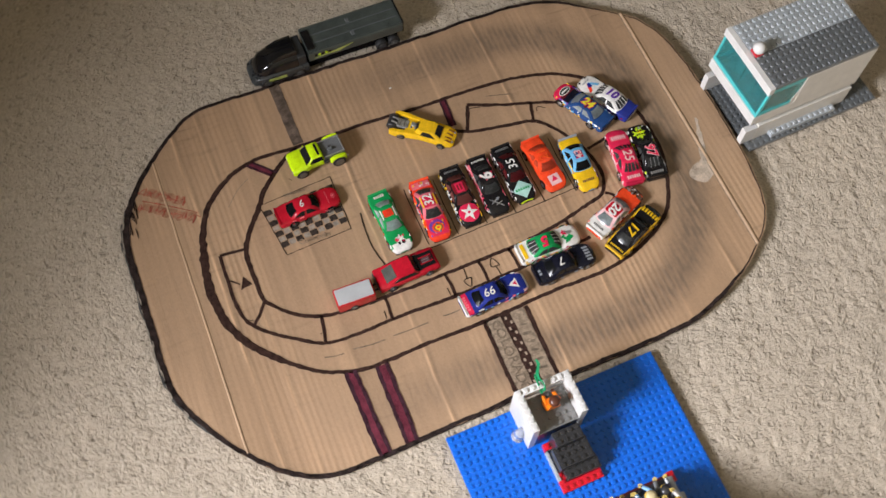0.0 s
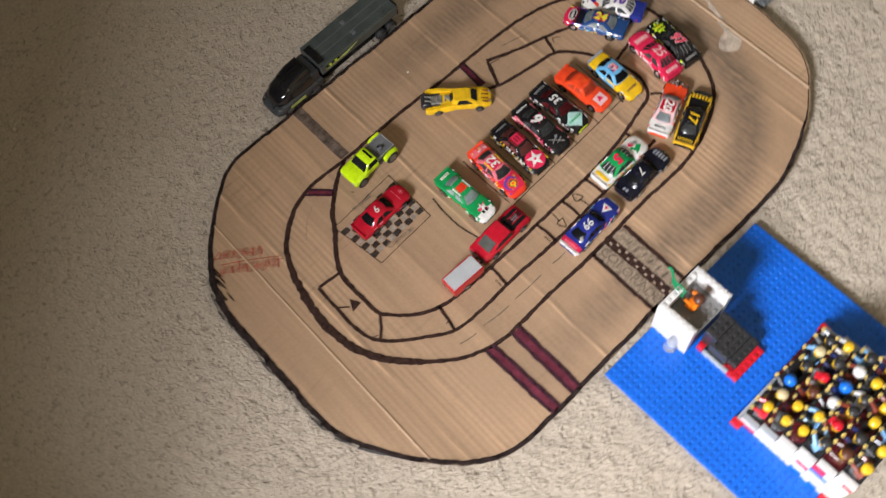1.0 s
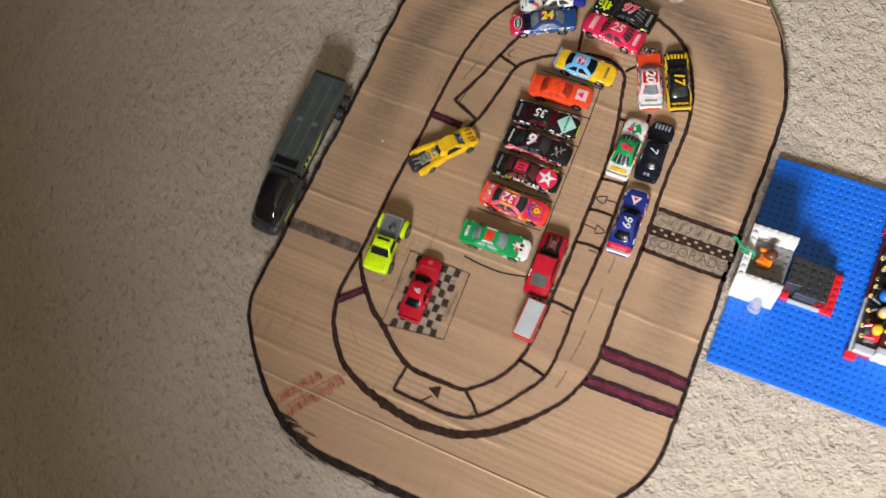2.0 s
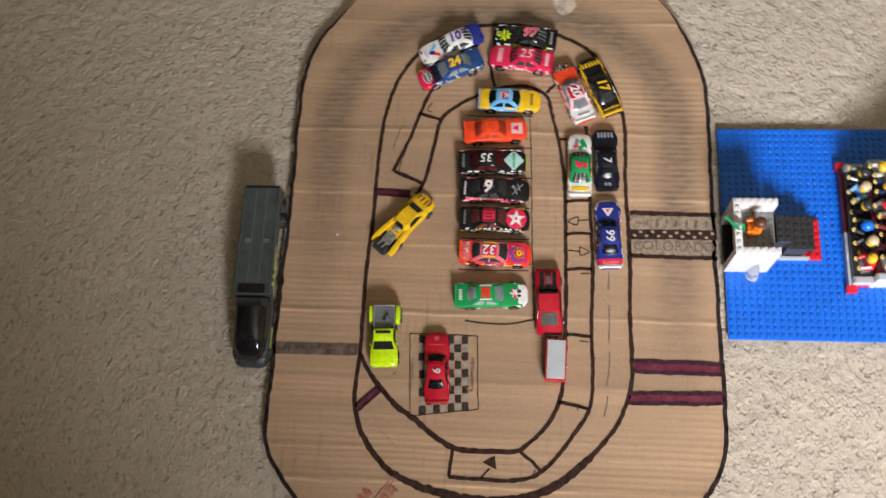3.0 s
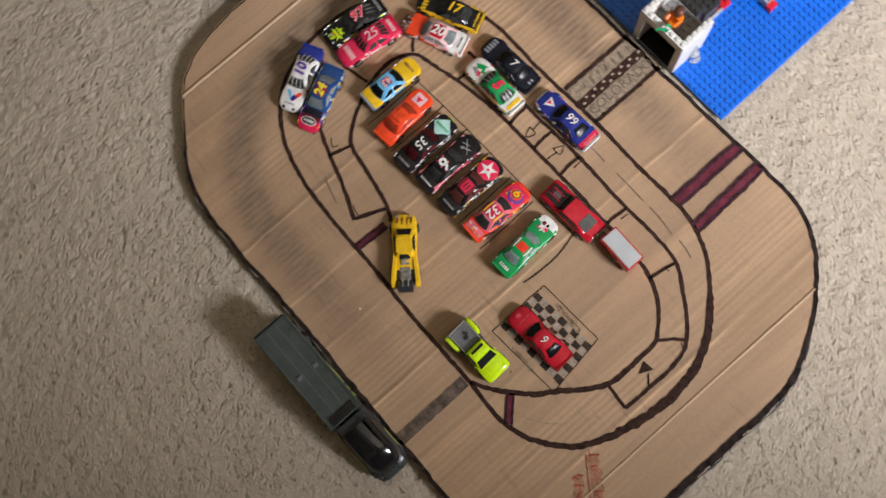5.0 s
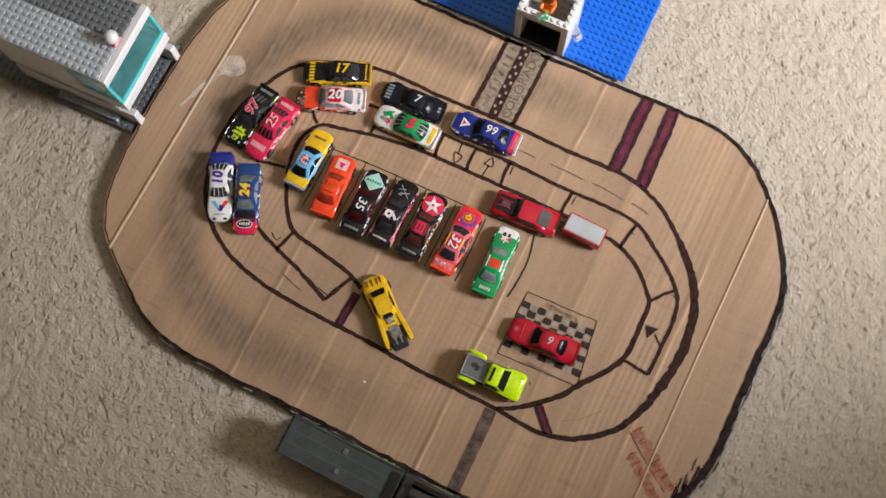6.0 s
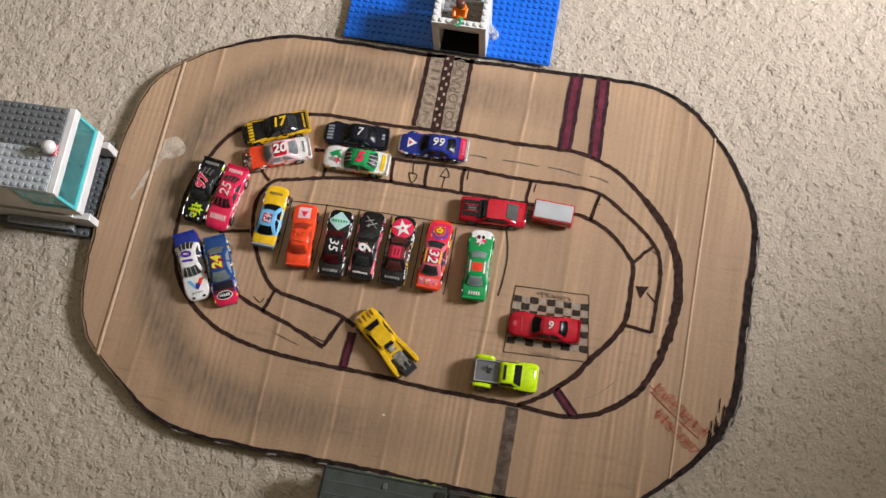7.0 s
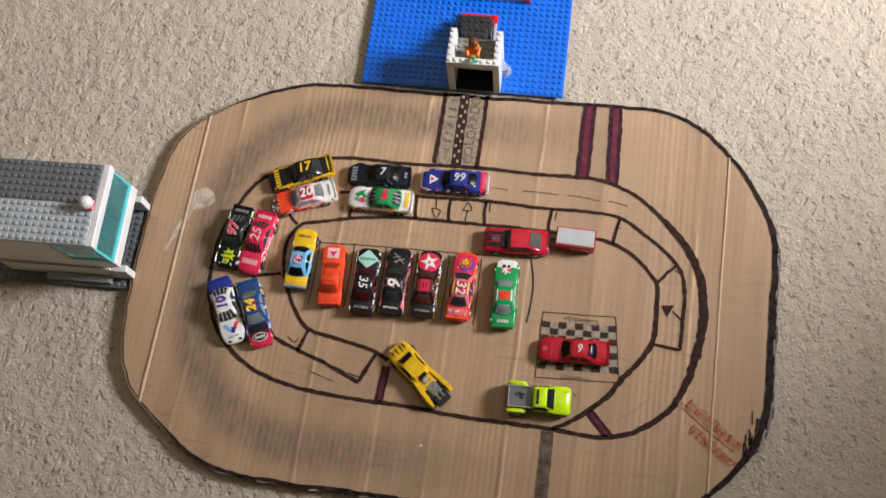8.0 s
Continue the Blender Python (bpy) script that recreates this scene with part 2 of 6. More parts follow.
def carpet_material():
    m = bpy.data.materials.new("beige_carpet_pile")
    m.use_nodes = True
    nt = m.node_tree
    bs = nt.nodes["Principled BSDF"]
    bs.inputs["Roughness"].default_value = 0.95
    bs.inputs["Specular IOR Level"].default_value = 0.15
    bs.inputs["Sheen Weight"].default_value = 0.15
    tc = nt.nodes.new("ShaderNodeTexCoord")
    ramp = nt.nodes.new("ShaderNodeValToRGB")
    ramp.color_ramp.elements[0].position, ramp.color_ramp.elements[1].position = 0.0, 1.0
    ramp.color_ramp.elements[0].color, ramp.color_ramp.elements[1].color = (0.145, 0.114, 0.08, 1), (0.68, 0.586, 0.466, 1)

    def noise_of(scale, detail, rough=0.5):
        n = nt.nodes.new("ShaderNodeTexNoise")
        n.inputs["Scale"].default_value, n.inputs["Detail"].default_value, n.inputs["Roughness"].default_value = scale, detail, rough
        nt.links.new(tc.outputs["Object"], n.inputs[0])
        return n

    def step(socket, a, b, lo, hi):
        r = nt.nodes.new("ShaderNodeMapRange")
        r.interpolation_type = "SMOOTHSTEP"
        for k, v in enumerate((a, b, lo, hi)):
            r.inputs[k + 1].default_value = v
        nt.links.new(socket, r.inputs[0])
        return r.outputs[0]

    C = lambda *a: nodes_chain(nt, *a)  # noqa: E731
    n1, n2, fine, pit = noise_of(95, 4, 0.6), noise_of(6, 3), noise_of(300, 3, 0.6), noise_of(150, 1)
    warp = nt.nodes.new("ShaderNodeVectorMath")
    warp.operation = "MULTIPLY_ADD"
    warp.inputs[1].default_value = (0.01, 0.01, 0.01)
    nt.links.new(n1.outputs[1], warp.inputs[0])
    nt.links.new(tc.outputs["Object"], warp.inputs[2])
    vo = nt.nodes.new("ShaderNodeTexVoronoi")       # loops of yarn, with gaps between some of them
    vo.feature = "DISTANCE_TO_EDGE"
    vo.inputs["Scale"].default_value = 118
    nt.links.new(warp.outputs[0], vo.inputs["Vector"])
    gap = C("MULTIPLY", step(vo.outputs["Distance"], 0.0, 0.3, 1.0, 0.0), step(n1.outputs[0], 0.42, 0.66, 0.0, 1.0))
    hole = step(pit.outputs[0], 0.28, 0.44, 1.0, 0.0)
    # shade between the loops and in the pits, painted into the pile's colour
    dark = C("MAXIMUM", C("MULTIPLY", gap, 0.2), C("MULTIPLY", hole, 0.2))
    v = C("ADD", 0.7, C("MULTIPLY", C("SUBTRACT", fine.outputs[0], 0.5), 0.5))
    v = C("ADD", v, C("MULTIPLY", C("SUBTRACT", n1.outputs[0], 0.5), 0.45))
    v = C("ADD", v, C("MULTIPLY", C("SUBTRACT", n2.outputs[0], 0.5), 0.2))
    v = C("SUBTRACT", v, dark)
    nt.links.new(v, ramp.inputs[0])
    nt.links.new(ramp.outputs[0], bs.inputs["Base Color"])
    h = C("SUBTRACT", C("ADD", C("MULTIPLY", n1.outputs[0], 1.0), C("MULTIPLY", fine.outputs[0], 0.35)), C("MULTIPLY", dark, 1.2))
    b = nt.nodes.new("ShaderNodeBump")
    b.inputs["Strength"].default_value, b.inputs["Distance"].default_value = 0.8, 0.005
    nt.links.new(h, b.inputs["Height"])
    nt.links.new(b.outputs[0], bs.inputs["Normal"])
    return m


CARDBOARD, CARPET = cardboard(), carpet_material()


# ---- mesh helpers ----
def finish(name, bm, material, smooth=0.0):
    me = bpy.data.meshes.new(name)
    bmesh.ops.recalc_face_normals(bm, faces=bm.faces[:])
    bm.to_mesh(me)
    bm.free()
    for x in material if isinstance(material, (list, tuple)) else [material]:
        me.materials.append(x)
    if smooth:
        me.shade_smooth()
        me.set_sharp_from_angle(angle=radians(smooth))
    return me


def part(name, bm, material, parent, label="", at=None, smooth=0.0):
    ob = new(name, finish(name, bm, material, smooth))
    ob.parent = parent
    if at is not None:
        ob.matrix_basis = at
    return tagged(ob, label)


def thing(name, at, label, category, group="", kind=""):
    ob = new(name)
    ob.empty_display_size = 0.02
    ob.matrix_basis = at
    return tagged(ob, label, category, group, kind)


def box(x0, x1, y0, y1, z0, z1, bevel=0.0, bm=None):
    own = bmesh.new()
    vs = [own.verts.new((x, y, z)) for x in (x0, x1) for y in (y0, y1) for z in (z0, z1)]
    for f in ((0, 1, 3, 2), (4, 6, 7, 5), (0, 4, 5, 1), (2, 3, 7, 6), (0, 2, 6, 4), (1, 5, 7, 3)):
        own.faces.new([vs[i] for i in f])
    if bevel:
        bmesh.ops.bevel(own, geom=own.edges[:], offset=bevel, segments=1, affect="EDGES")
    return join(bm, own)


def join(bm, own, slot=0, m=None):
    if slot:
        for f in own.faces:
            f.material_index = slot
    if m is not None:
        own.transform(m)
    if bm is None:
        return own
    tmp = bpy.data.meshes.new("tmp")
    own.to_mesh(tmp)
    own.free()
    bm.from_mesh(tmp)
    bpy.data.meshes.remove(tmp)
    return bm


def loft(rings, cap=True):
    """A skin through rings that have the same number of points."""
    bm = bmesh.new()
    rows = [[bm.verts.new(p) for p in r] for r in rings]
    n = len(rows[0])
    for a, b in zip(rows, rows[1:]):
        for i in range(n):
            bm.faces.new((a[i], a[(i + 1) % n], b[(i + 1) % n], b[i]))
    if cap:
        bm.faces.new(rows[0][::-1])
        bm.faces.new(rows[-1])
    return bm


def rod(radius, z0, z1, seg=12, m=None, bm=None, top=None, bevel=0.0):
    r1 = radius if top is None else top
    rings = []
    zs = [(z0, radius), (z1, r1)] if not bevel else [(z0, radius - bevel), (z0 + bevel, radius), (z1 - bevel, r1), (z1, r1 - bevel)]
    for z, r in zs:
        rings.append([(r * math.cos(2 * math.pi * k / seg), r * math.sin(2 * math.pi * k / seg), z) for k in range(seg)])
    return join(bm, loft(rings), 0, m)


def panel(a, b, c, d, thick=0.0003, inset=0.0):
    """A thin plate on the quad a b c d, raised along its normal."""
    q = [Vector(v) for v in (a, b, c, d)]
    mid = sum(q, Vector()) / 4
    q = [v + (mid - v) * inset for v in q]
    nrm = (q[1] - q[0]).cross(q[3] - q[0]).normalized()
    return loft([[v - nrm * 0.0002 for v in q], [v + nrm * thick for v in q]])


def spline(points, step=0.004, closed=False):
    """Evenly stepped Catmull-Rom curve through flat points."""
    p = [Vector((*q, 0)) for q in points]
    p = [q for i, q in enumerate(p) if i == 0 or (q - p[i - 1]).length > 1e-5]
    if closed and (p[0] - p[-1]).length < 1e-5:
        p.pop()
    n = len(p)
    get = (lambda i: p[i % n]) if closed else (lambda i: p[max(0, min(n - 1, i))])
    out = []
    for i in range(n if closed else n - 1):
        a, b, c, d = get(i - 1), get(i), get(i + 1), get(i + 2)
        k = max(1, int((c - b).length / step))
        for s in range(k):
            t = s / k
            out.append(0.5 * (2 * b + (c - a) * t + (2 * a - 5 * b + 4 * c - d) * t * t + (3 * b - a - 3 * c + d) * t ** 3))
    if not closed:
        out.append(p[-1])
    return out


def stroke(points, width, z, closed=False, wobble=0.25, seed=0.0, step=0.003, raw=False, thick=0.00025):
    """A hand-drawn line: a flat ribbon of uneven width."""
    pts = [Vector(q) for q in points] if raw else spline(points, step, closed)
    n = len(pts)
    bm = bmesh.new()
    rows = []
    for i, q in enumerate(pts):
        a = pts[(i - 1) % n] if closed else pts[max(0, i - 1)]
        b = pts[(i + 1) % n] if closed else pts[min(n - 1, i + 1)]
        d = (b - a).normalized()
        s = Vector((-d.y, d.x, 0))
        wv = width(q) if callable(width) else width
        l = wv * (0.5 + wobble * noise.noise((q.x * 170, q.y * 170, seed)))
        r = wv * (0.5 + wobble * noise.noise((q.x * 170, q.y * 170, seed + 9)))
        drift = s * 0.0006 * noise.noise((q.x * 60, q.y * 60, seed + 4))
        rows.append([bm.verts.new((q + drift + s * l + Vector((0, 0, z + h)))[:]) for h in (thick,)] + [bm.verts.new((q + drift - s * r + Vector((0, 0, z + thick)))[:])])
    for i in range(n if closed else n - 1):
        a, b = rows[i], rows[(i + 1) % n]
        bm.faces.new((a[0], a[1], b[1], b[0]))
    return bm


def rounded(x0, x1, y0, y1, radii, seg=14, power=(2, 2, 2, 2)):
    """A rectangle with four rounded corners, anticlockwise from the (+x, +y) one."""
    out = []
    for (cx, cy, a0), r, bend in zip(((x1, y1, 0), (x0, y1, 90), (x0, y0, 180), (x1, y0, 270)), radii, power):
        sx, sy = (1 if cx == x1 else -1), (1 if cy == y1 else -1)
        for k in range(seg + 1):
            a = radians(a0 + 90 * k / seg)
            c, s = math.cos(a), math.sin(a)
            e = 2 / bend
            out.append((cx - sx * r + r * math.copysign(abs(c) ** e, c), cy - sy * r + r * math.copysign(abs(s) ** e, s)))
    return out


def lettering(name, text, size, material, parent, at, label="", shear=0.0, thick=0.0002, weight=0.0):
    """Words in the built-in font, turned into a mesh, centred on at."""
    cu = bpy.data.curves.new(name, "FONT")
    cu.body, cu.size, cu.align_x, cu.align_y, cu.extrude, cu.shear, cu.offset = text, size, "CENTER", "CENTER", thick, shear, weight
    cu.resolution_u = 2
    tmp = new("tmp_text", cu)
    dg = bpy.context.evaluated_depsgraph_get()
    me = bpy.data.meshes.new_from_object(tmp.evaluated_get(dg))
    bpy.data.objects.remove(tmp)
    bpy.data.curves.remove(cu)
    me.name = name
    me.materials.clear()
    me.materials.append(material)
    ob = new(name, me)
    ob.parent, ob.matrix_basis = parent, at
    return tagged(ob, label)


# ---- the room ----
def structure(name, bm, material, label):
    return tagged(new(name, finish(name, bm, material)), label, name.split("_")[0], kind="structure")


RX0, RX1, RY0, RY1, RH = -1.75, 2.9, -2.4, 2.4, 2.5
structure("wall_east", box(RX1, RX1 + 0.12, RY0 - 0.12, RY1 + 0.12, -0.1, RH), WALL_PAINT, "plain cream painted bedroom wall")
structure("wall_north", box(RX0 - 0.2, RX1, RY1, RY1 + 0.12, -0.1, RH), WALL_PAINT, "plain cream painted bedroom wall")
structure("wall_south", box(RX0 - 0.2, RX1, RY0 - 0.12, RY0, -0.1, RH), WALL_PAINT, "plain cream painted bedroom wall")
bm = box(RX0 - 0.2, RX0, RY0, WIN_Y0, -0.1, RH)
box(RX0 - 0.2, RX0, WIN_Y1, RY1, -0.1, RH, bm=bm)
box(RX0 - 0.2, RX0, WIN_Y0, WIN_Y1, -0.1, WIN_Z0, bm=bm)
box(RX0 - 0.2, RX0, WIN_Y0, WIN_Y1, WIN_Z1, RH, bm=bm)
structure("wall_west", bm, WALL_PAINT, "cream painted wall with a tall window opening")
# unseen pier, added only to block window light from the north-west floor
structure("wall_pier", box(-1.45, -1.15, -0.2, 0.5, -0.1, RH - 0.003), WALL_PAINT, "unseen cream painted pier, added before the window to shade the floor")
# unseen low wall, added to dim the window on the sheet's west end
structure("wall_low", box(-1.23, -1.15, -0.37, -0.202, -0.1, 0.65), WALL_PAINT, "unseen cream painted low wall, added beside the pier to shade the floor")
structure("ceiling", box(RX0 - 0.2, RX1 + 0.12, RY0 - 0.12, RY1 + 0.12, RH, RH + 0.1), CEIL_PAINT, "plain white painted ceiling")

# carpet: a finely tufted sheet, denser and uneven where it is seen
def carpet():
    nx, ny, x0, y0, dx = 600, 600, -1.0, -0.98, 0.0035
    r = np.random.default_rng(3)

    def lumps(cell, amount):
        g = r.random((int(nx * dx / cell) + 3, int(ny * dx / cell) + 3))
        u, v = np.arange(nx + 1) * dx / cell, np.arange(ny + 1) * dx / cell
        i, j = u.astype(int), v.astype(int)
        fu, fv = (u - i)[:, None], (v - j)[None, :]
        fu, fv = fu * fu * (3 - 2 * fu), fv * fv * (3 - 2 * fv)
        a, b, c, d = g[i][:, j], g[i + 1][:, j], g[i][:, j + 1], g[i + 1][:, j + 1]
        return amount * ((a * (1 - fu) + b * fu) * (1 - fv) + (c * (1 - fu) + d * fu) * fv - 0.5)

    z = lumps(0.05, 0.0012) + lumps(0.013, 0.0007) + lumps(0.0076, 0.0018) + (r.random((nx + 1, ny + 1)) - 0.5) * 0.0016 - 0.0045
    edge = np.minimum.outer(np.minimum(np.arange(nx + 1), nx - np.arange(nx + 1)), np.minimum(np.arange(ny + 1), ny - np.arange(ny + 1)))
    z = np.where(edge == 0, -0.004, z)
    gx, gy = np.meshgrid(x0 + np.arange(nx + 1) * dx, y0 + np.arange(ny + 1) * dx, indexing="ij")
    co = np.stack([gx, gy, z], -1).reshape(-1, 3)
    k = np.arange((nx + 1) * (ny + 1)).reshape(nx + 1, ny + 1)
    quads = np.stack([k[:-1, :-1], k[1:, :-1], k[1:, 1:], k[:-1, 1:]], -1).reshape(-1, 4)
    ax1, ay1 = x0 + nx * dx, y0 + ny * dx
    rim = np.array([[RX0, RY0, -0.004], [RX1, RY0, -0.004], [RX1, RY1, -0.004], [RX0, RY1, -0.004],
                    [x0, y0, -0.004], [ax1, y0, -0.004], [ax1, ay1, -0.004], [x0, ay1, -0.004]])
    o = len(co)
    extra = np.array([[o, o + 1, o + 5, o + 4], [o + 1, o + 2, o + 6, o + 5], [o + 2, o + 3, o + 7, o + 6], [o + 3, o, o + 4, o + 7]])
    co, quads = np.vstack([co, rim]), np.vstack([quads, extra])
    me = bpy.data.meshes.new("floor")
    me.vertices.add(len(co))
    me.vertices.foreach_set("co", co.ravel())
    me.loops.add(quads.size)
    me.loops.foreach_set("vertex_index", quads.ravel().astype(np.int32))
    me.polygons.add(len(quads))
    me.polygons.foreach_set("loop_start", np.arange(0, quads.size, 4, dtype=np.int32))
    me.update(calc_edges=True)
    me.shade_smooth()
    me.materials.append(CARPET)
    tagged(new("floor", me), "beige looped-pile bedroom carpet, trodden and uneven", "floor", kind="structure")


carpet()

# ---- the cardboard race track ----
ZB = 0.006          # top of the cardboard
board = thing("cardboard_track", pose(0, 0, 0), "brown cardboard sheet with a hand-drawn oval race track", "toy track")


def outline(inset=0.0, rough=0.0014):
    """The hand-cut edge of the sheet, an uneven rounded oblong."""
    pts = spline([(0.347, -0.01), (0.345, -0.085), (0.334, -0.152), (0.302, -0.192), (0.251, -0.226), (0.2, -0.246), (0.148, -0.253), (0.0, -0.2555),
                  (-0.142, -0.26), (-0.25, -0.2605), (-0.298, -0.237), (-0.334, -0.202), (-0.358, -0.166), (-0.378, -0.127), (-0.386, -0.08), (-0.3865, 0.05),
                  (-0.384, 0.095), (-0.37, 0.13), (-0.35, 0.158), (-0.3, 0.207), (-0.262, 0.23), (-0.217, 0.233), (0.0, 0.232), (0.124, 0.233),
                  (0.194, 0.23), (0.239, 0.212), (0.3, 0.168), (0.325, 0.14), (0.34, 0.095)], 0.004, True)
    out, n = [], len(pts)
    for i, q in enumerate(pts):
        d = (pts[(i + 1) % n] - pts[i - 1]).normalized()
        away = Vector((-d.y, d.x, 0))       # the points run clockwise seen from above
        if away.dot(q) < 0:
            away = -away
        out.append(q + away * (rough * (noise.noise((q.x * 25, q.y * 25, 2)) * 1.2 + noise.noise((q.x * 140, q.y * 140, 7)) * 0.7) - inset))
    return out


rim_pts = outline()
bm = bmesh.new()
lo, hi = [bm.verts.new((*q.xy, 0.0006)) for q in rim_pts], [bm.verts.new((*q.xy, ZB)) for q in rim_pts]
bm.faces.new(lo[::-1])
bm.faces.new(hi)
for i in range(len(lo)):
    bm.faces.new((lo[i], lo[(i + 1) % len(lo)], hi[(i + 1) % len(lo)], hi[i])).material_index = 1
for axis, cuts in (((1, 0, 0), np.arange(-0.385, 0.346, 0.0125)), ((0, 1, 0), np.arange(-0.25, 0.231, 0.02))):
    for c in cuts:
        bmesh.ops.bisect_plane(bm, geom=bm.verts[:] + bm.edges[:] + bm.faces[:], plane_co=[float(c) * k for k in axis], plane_no=axis)
part("cardboard_sheet", bm, [CARDBOARD, EDGE_INK], board)


def mark(name, points, width, material, label="", z=ZB + 0.0003, **kw):
    return part(name, stroke(points, width, z, **kw), material, board, label)


def ease(v):
    v = max(0.0, min(1.0, v))
    return v * v * (3 - 2 * v)


def worn_end(q):
    """How far a place lies in the heavily inked end of the sheet, 0 to 1."""
    return ease((-0.3 - q.x) / 0.07) * ease((q.y + 0.19) / 0.1) * ease((0.24 - q.y) / 0.06)


part("edge_line", stroke(outline(0.0022), lambda q: 0.0046 - 0.0034 * ease((q.x - 0.22) / 0.07) + 0.0022 * worn_end(q), ZB + 0.0003, True, 0.15, 3, raw=True), EDGE_INK, board, "black marker line along the cut edge")
worn = [q for q in outline(0.0042) if q.x < -0.335 and -0.1 < q.y < 0.155]
part("edge_scribble", stroke(worn, lambda q: (0.0048 + 0.0028 * noise.noise((q.x * 60, q.y * 60, 9))) * ease((q.y + 0.1) / 0.06) * ease((0.155 - q.y) / 0.03) + 0.0006, ZB + 0.0006, False, 0.16, 5, raw=True), EDGE_INK, board, "thick black scribbled edge, scuffed")
# ragged lower ply that sticks out under the worn end
FRAY = mat("frayed_black_ply", (0.046, 0.043, 0.038), 0.75, 0, 0.8, 260, 0.6)
ply = [q for q in rim_pts if q.x < -0.33 and -0.19 < q.y < 0.15]
bm = bmesh.new()
fringe = []
for q in ply:
    away = Vector((q.x * 0.4, q.y * 0.2 if abs(q.y) > 0.08 else 0.0, 0)).normalized()
    reach = ease((q.y + 0.19) / 0.05) * ease((0.15 - q.y) / 0.03) * (0.0034 + 0.0026 * noise.noise((q.x * 90, q.y * 90, 4)) + 0.002 * noise.noise((q.x * 380, q.y * 380, 8)))
    o = q + away * max(0.0003, reach)
    fringe.append([bm.verts.new((q.x + 0.002, q.y, 0.0015)), bm.verts.new((q.x + 0.002, q.y, 0.0046)), bm.verts.new((o.x, o.y, 0.0034 + 0.001 * noise.noise((q.x * 200, q.y * 200, 1)))), bm.verts.new((o.x, o.y, 0.0014))])
for r0, r1 in zip(fringe, fringe[1:]):
    for i in range(4):
        bm.faces.new((r0[i], r0[(i + 1) % 4], r1[(i + 1) % 4], r1[i]))
bm.faces.new(fringe[0][::-1])
bm.faces.new(fringe[-1])
part("frayed_ply", bm, FRAY, board, "frayed blackened lower ply of the cut edge")
TORN = mat("torn_paper", (0.33, 0.28, 0.225), 0.8, 0, 0.3, 200)
flake = random.Random(21)
west = [q for q in rim_pts if q.x < -0.352 and -0.15 < q.y < 0.14]
north = [q for q in rim_pts if q.y > 0.222 and -0.13 < q.x < 0.25]
for run, n, push in ((west, 54, 0.0028), (north, 16, 0.0008)):      # torn flecks of bare paper along the scuffed rim
    for k in range(n):
        i = flake.randrange(len(run) - 6)
        out = flake.uniform(-0.0016, 1.0) * push
        pts = [(q.x * (1 + out / abs(q.x)) if run is west else q.x, q.y + (out if run is north else 0.0)) for q in run[i:i + flake.choice((2, 3, 3, 4, 5))]]
        mark("torn_fleck", pts, flake.uniform(0.0004, 0.0012), TORN, z=flake.choice((ZB + 0.0009, ZB + 0.0009, 0.0048)), seed=400 + k, wobble=0.6)
for k in range(14):                              # pen scratches off the rim
    y = flake.uniform(0.085, 0.13)
    x = -0.376 + max(0.0, y - 0.1) * 0.45 + flake.uniform(0.0, 0.01)
    mark("ink_scratch", [(x, y), (x + 0.0003, y + 0.006), (x, y + flake.uniform(0.008, 0.018))], 0.0011, EDGE_INK, z=ZB + 0.0008, seed=440 + k, wobble=0.4)

# the drawn oval: outer line, inner line, pit lane and its boxes
mark("track_line", [(0.255, 0.0), (0.253, -0.04), (0.241, -0.078), (0.222, -0.112), (0.19, -0.135), (0.143, -0.152), (0.1, -0.156), (0.05, -0.156),
                    (0.0, -0.159), (-0.056, -0.161), (-0.11, -0.161), (-0.165, -0.163), (-0.202, -0.157), (-0.232, -0.142), (-0.262, -0.117), (-0.288, -0.088),
                    (-0.303, -0.056), (-0.31, -0.018), (-0.307, 0.022), (-0.297, 0.063), (-0.28, 0.097), (-0.252, 0.121), (-0.22, 0.134), (-0.19, 0.136),
                    (-0.166, 0.134), (-0.105, 0.134), (-0.06, 0.134), (0.0, 0.131), (0.04, 0.131), (0.09, 0.13), (0.139, 0.125), (0.182, 0.112),
                    (0.213, 0.092), (0.236, 0.066), (0.25, 0.033)], lambda q: 0.0046 + 0.0018 * ease((-0.17 - q.x) / 0.12) * ease((q.y + 0.1) / 0.09) + 0.0034 * ease((-0.245 - q.x) / 0.012) * ease((q.y + 0.13) / 0.02) * ease((0.085 - q.y) / 0.05), MARKER, closed=True, seed=1)
mark("track_line", [(-0.159, 0.134), (-0.178, 0.122), (-0.195, 0.109), (-0.214, 0.09), (-0.231, 0.065), (-0.249, 0.041), (-0.258, 0.018), (-0.2585, -0.016),
                    (-0.257, -0.041), (-0.243, -0.06), (-0.224, -0.076), (-0.204, -0.085), (-0.17, -0.09), (-0.11, -0.091), (-0.047, -0.09), (0.0, -0.089),
                    (0.049, -0.087), (0.099, -0.08), (0.14, -0.07), (0.16, -0.064), (0.171, -0.045), (0.172, -0.022), (0.167, 0.0), (0.157, 0.021), (0.145, 0.041),
                    (0.126, 0.059), (0.092, 0.066), (0.054, 0.073), (0.03, 0.083)], lambda q: 0.0044 + 0.0014 * ease((-0.14 - q.x) / 0.08) * ease((q.y + 0.06) / 0.08), MARKER, seed=2)
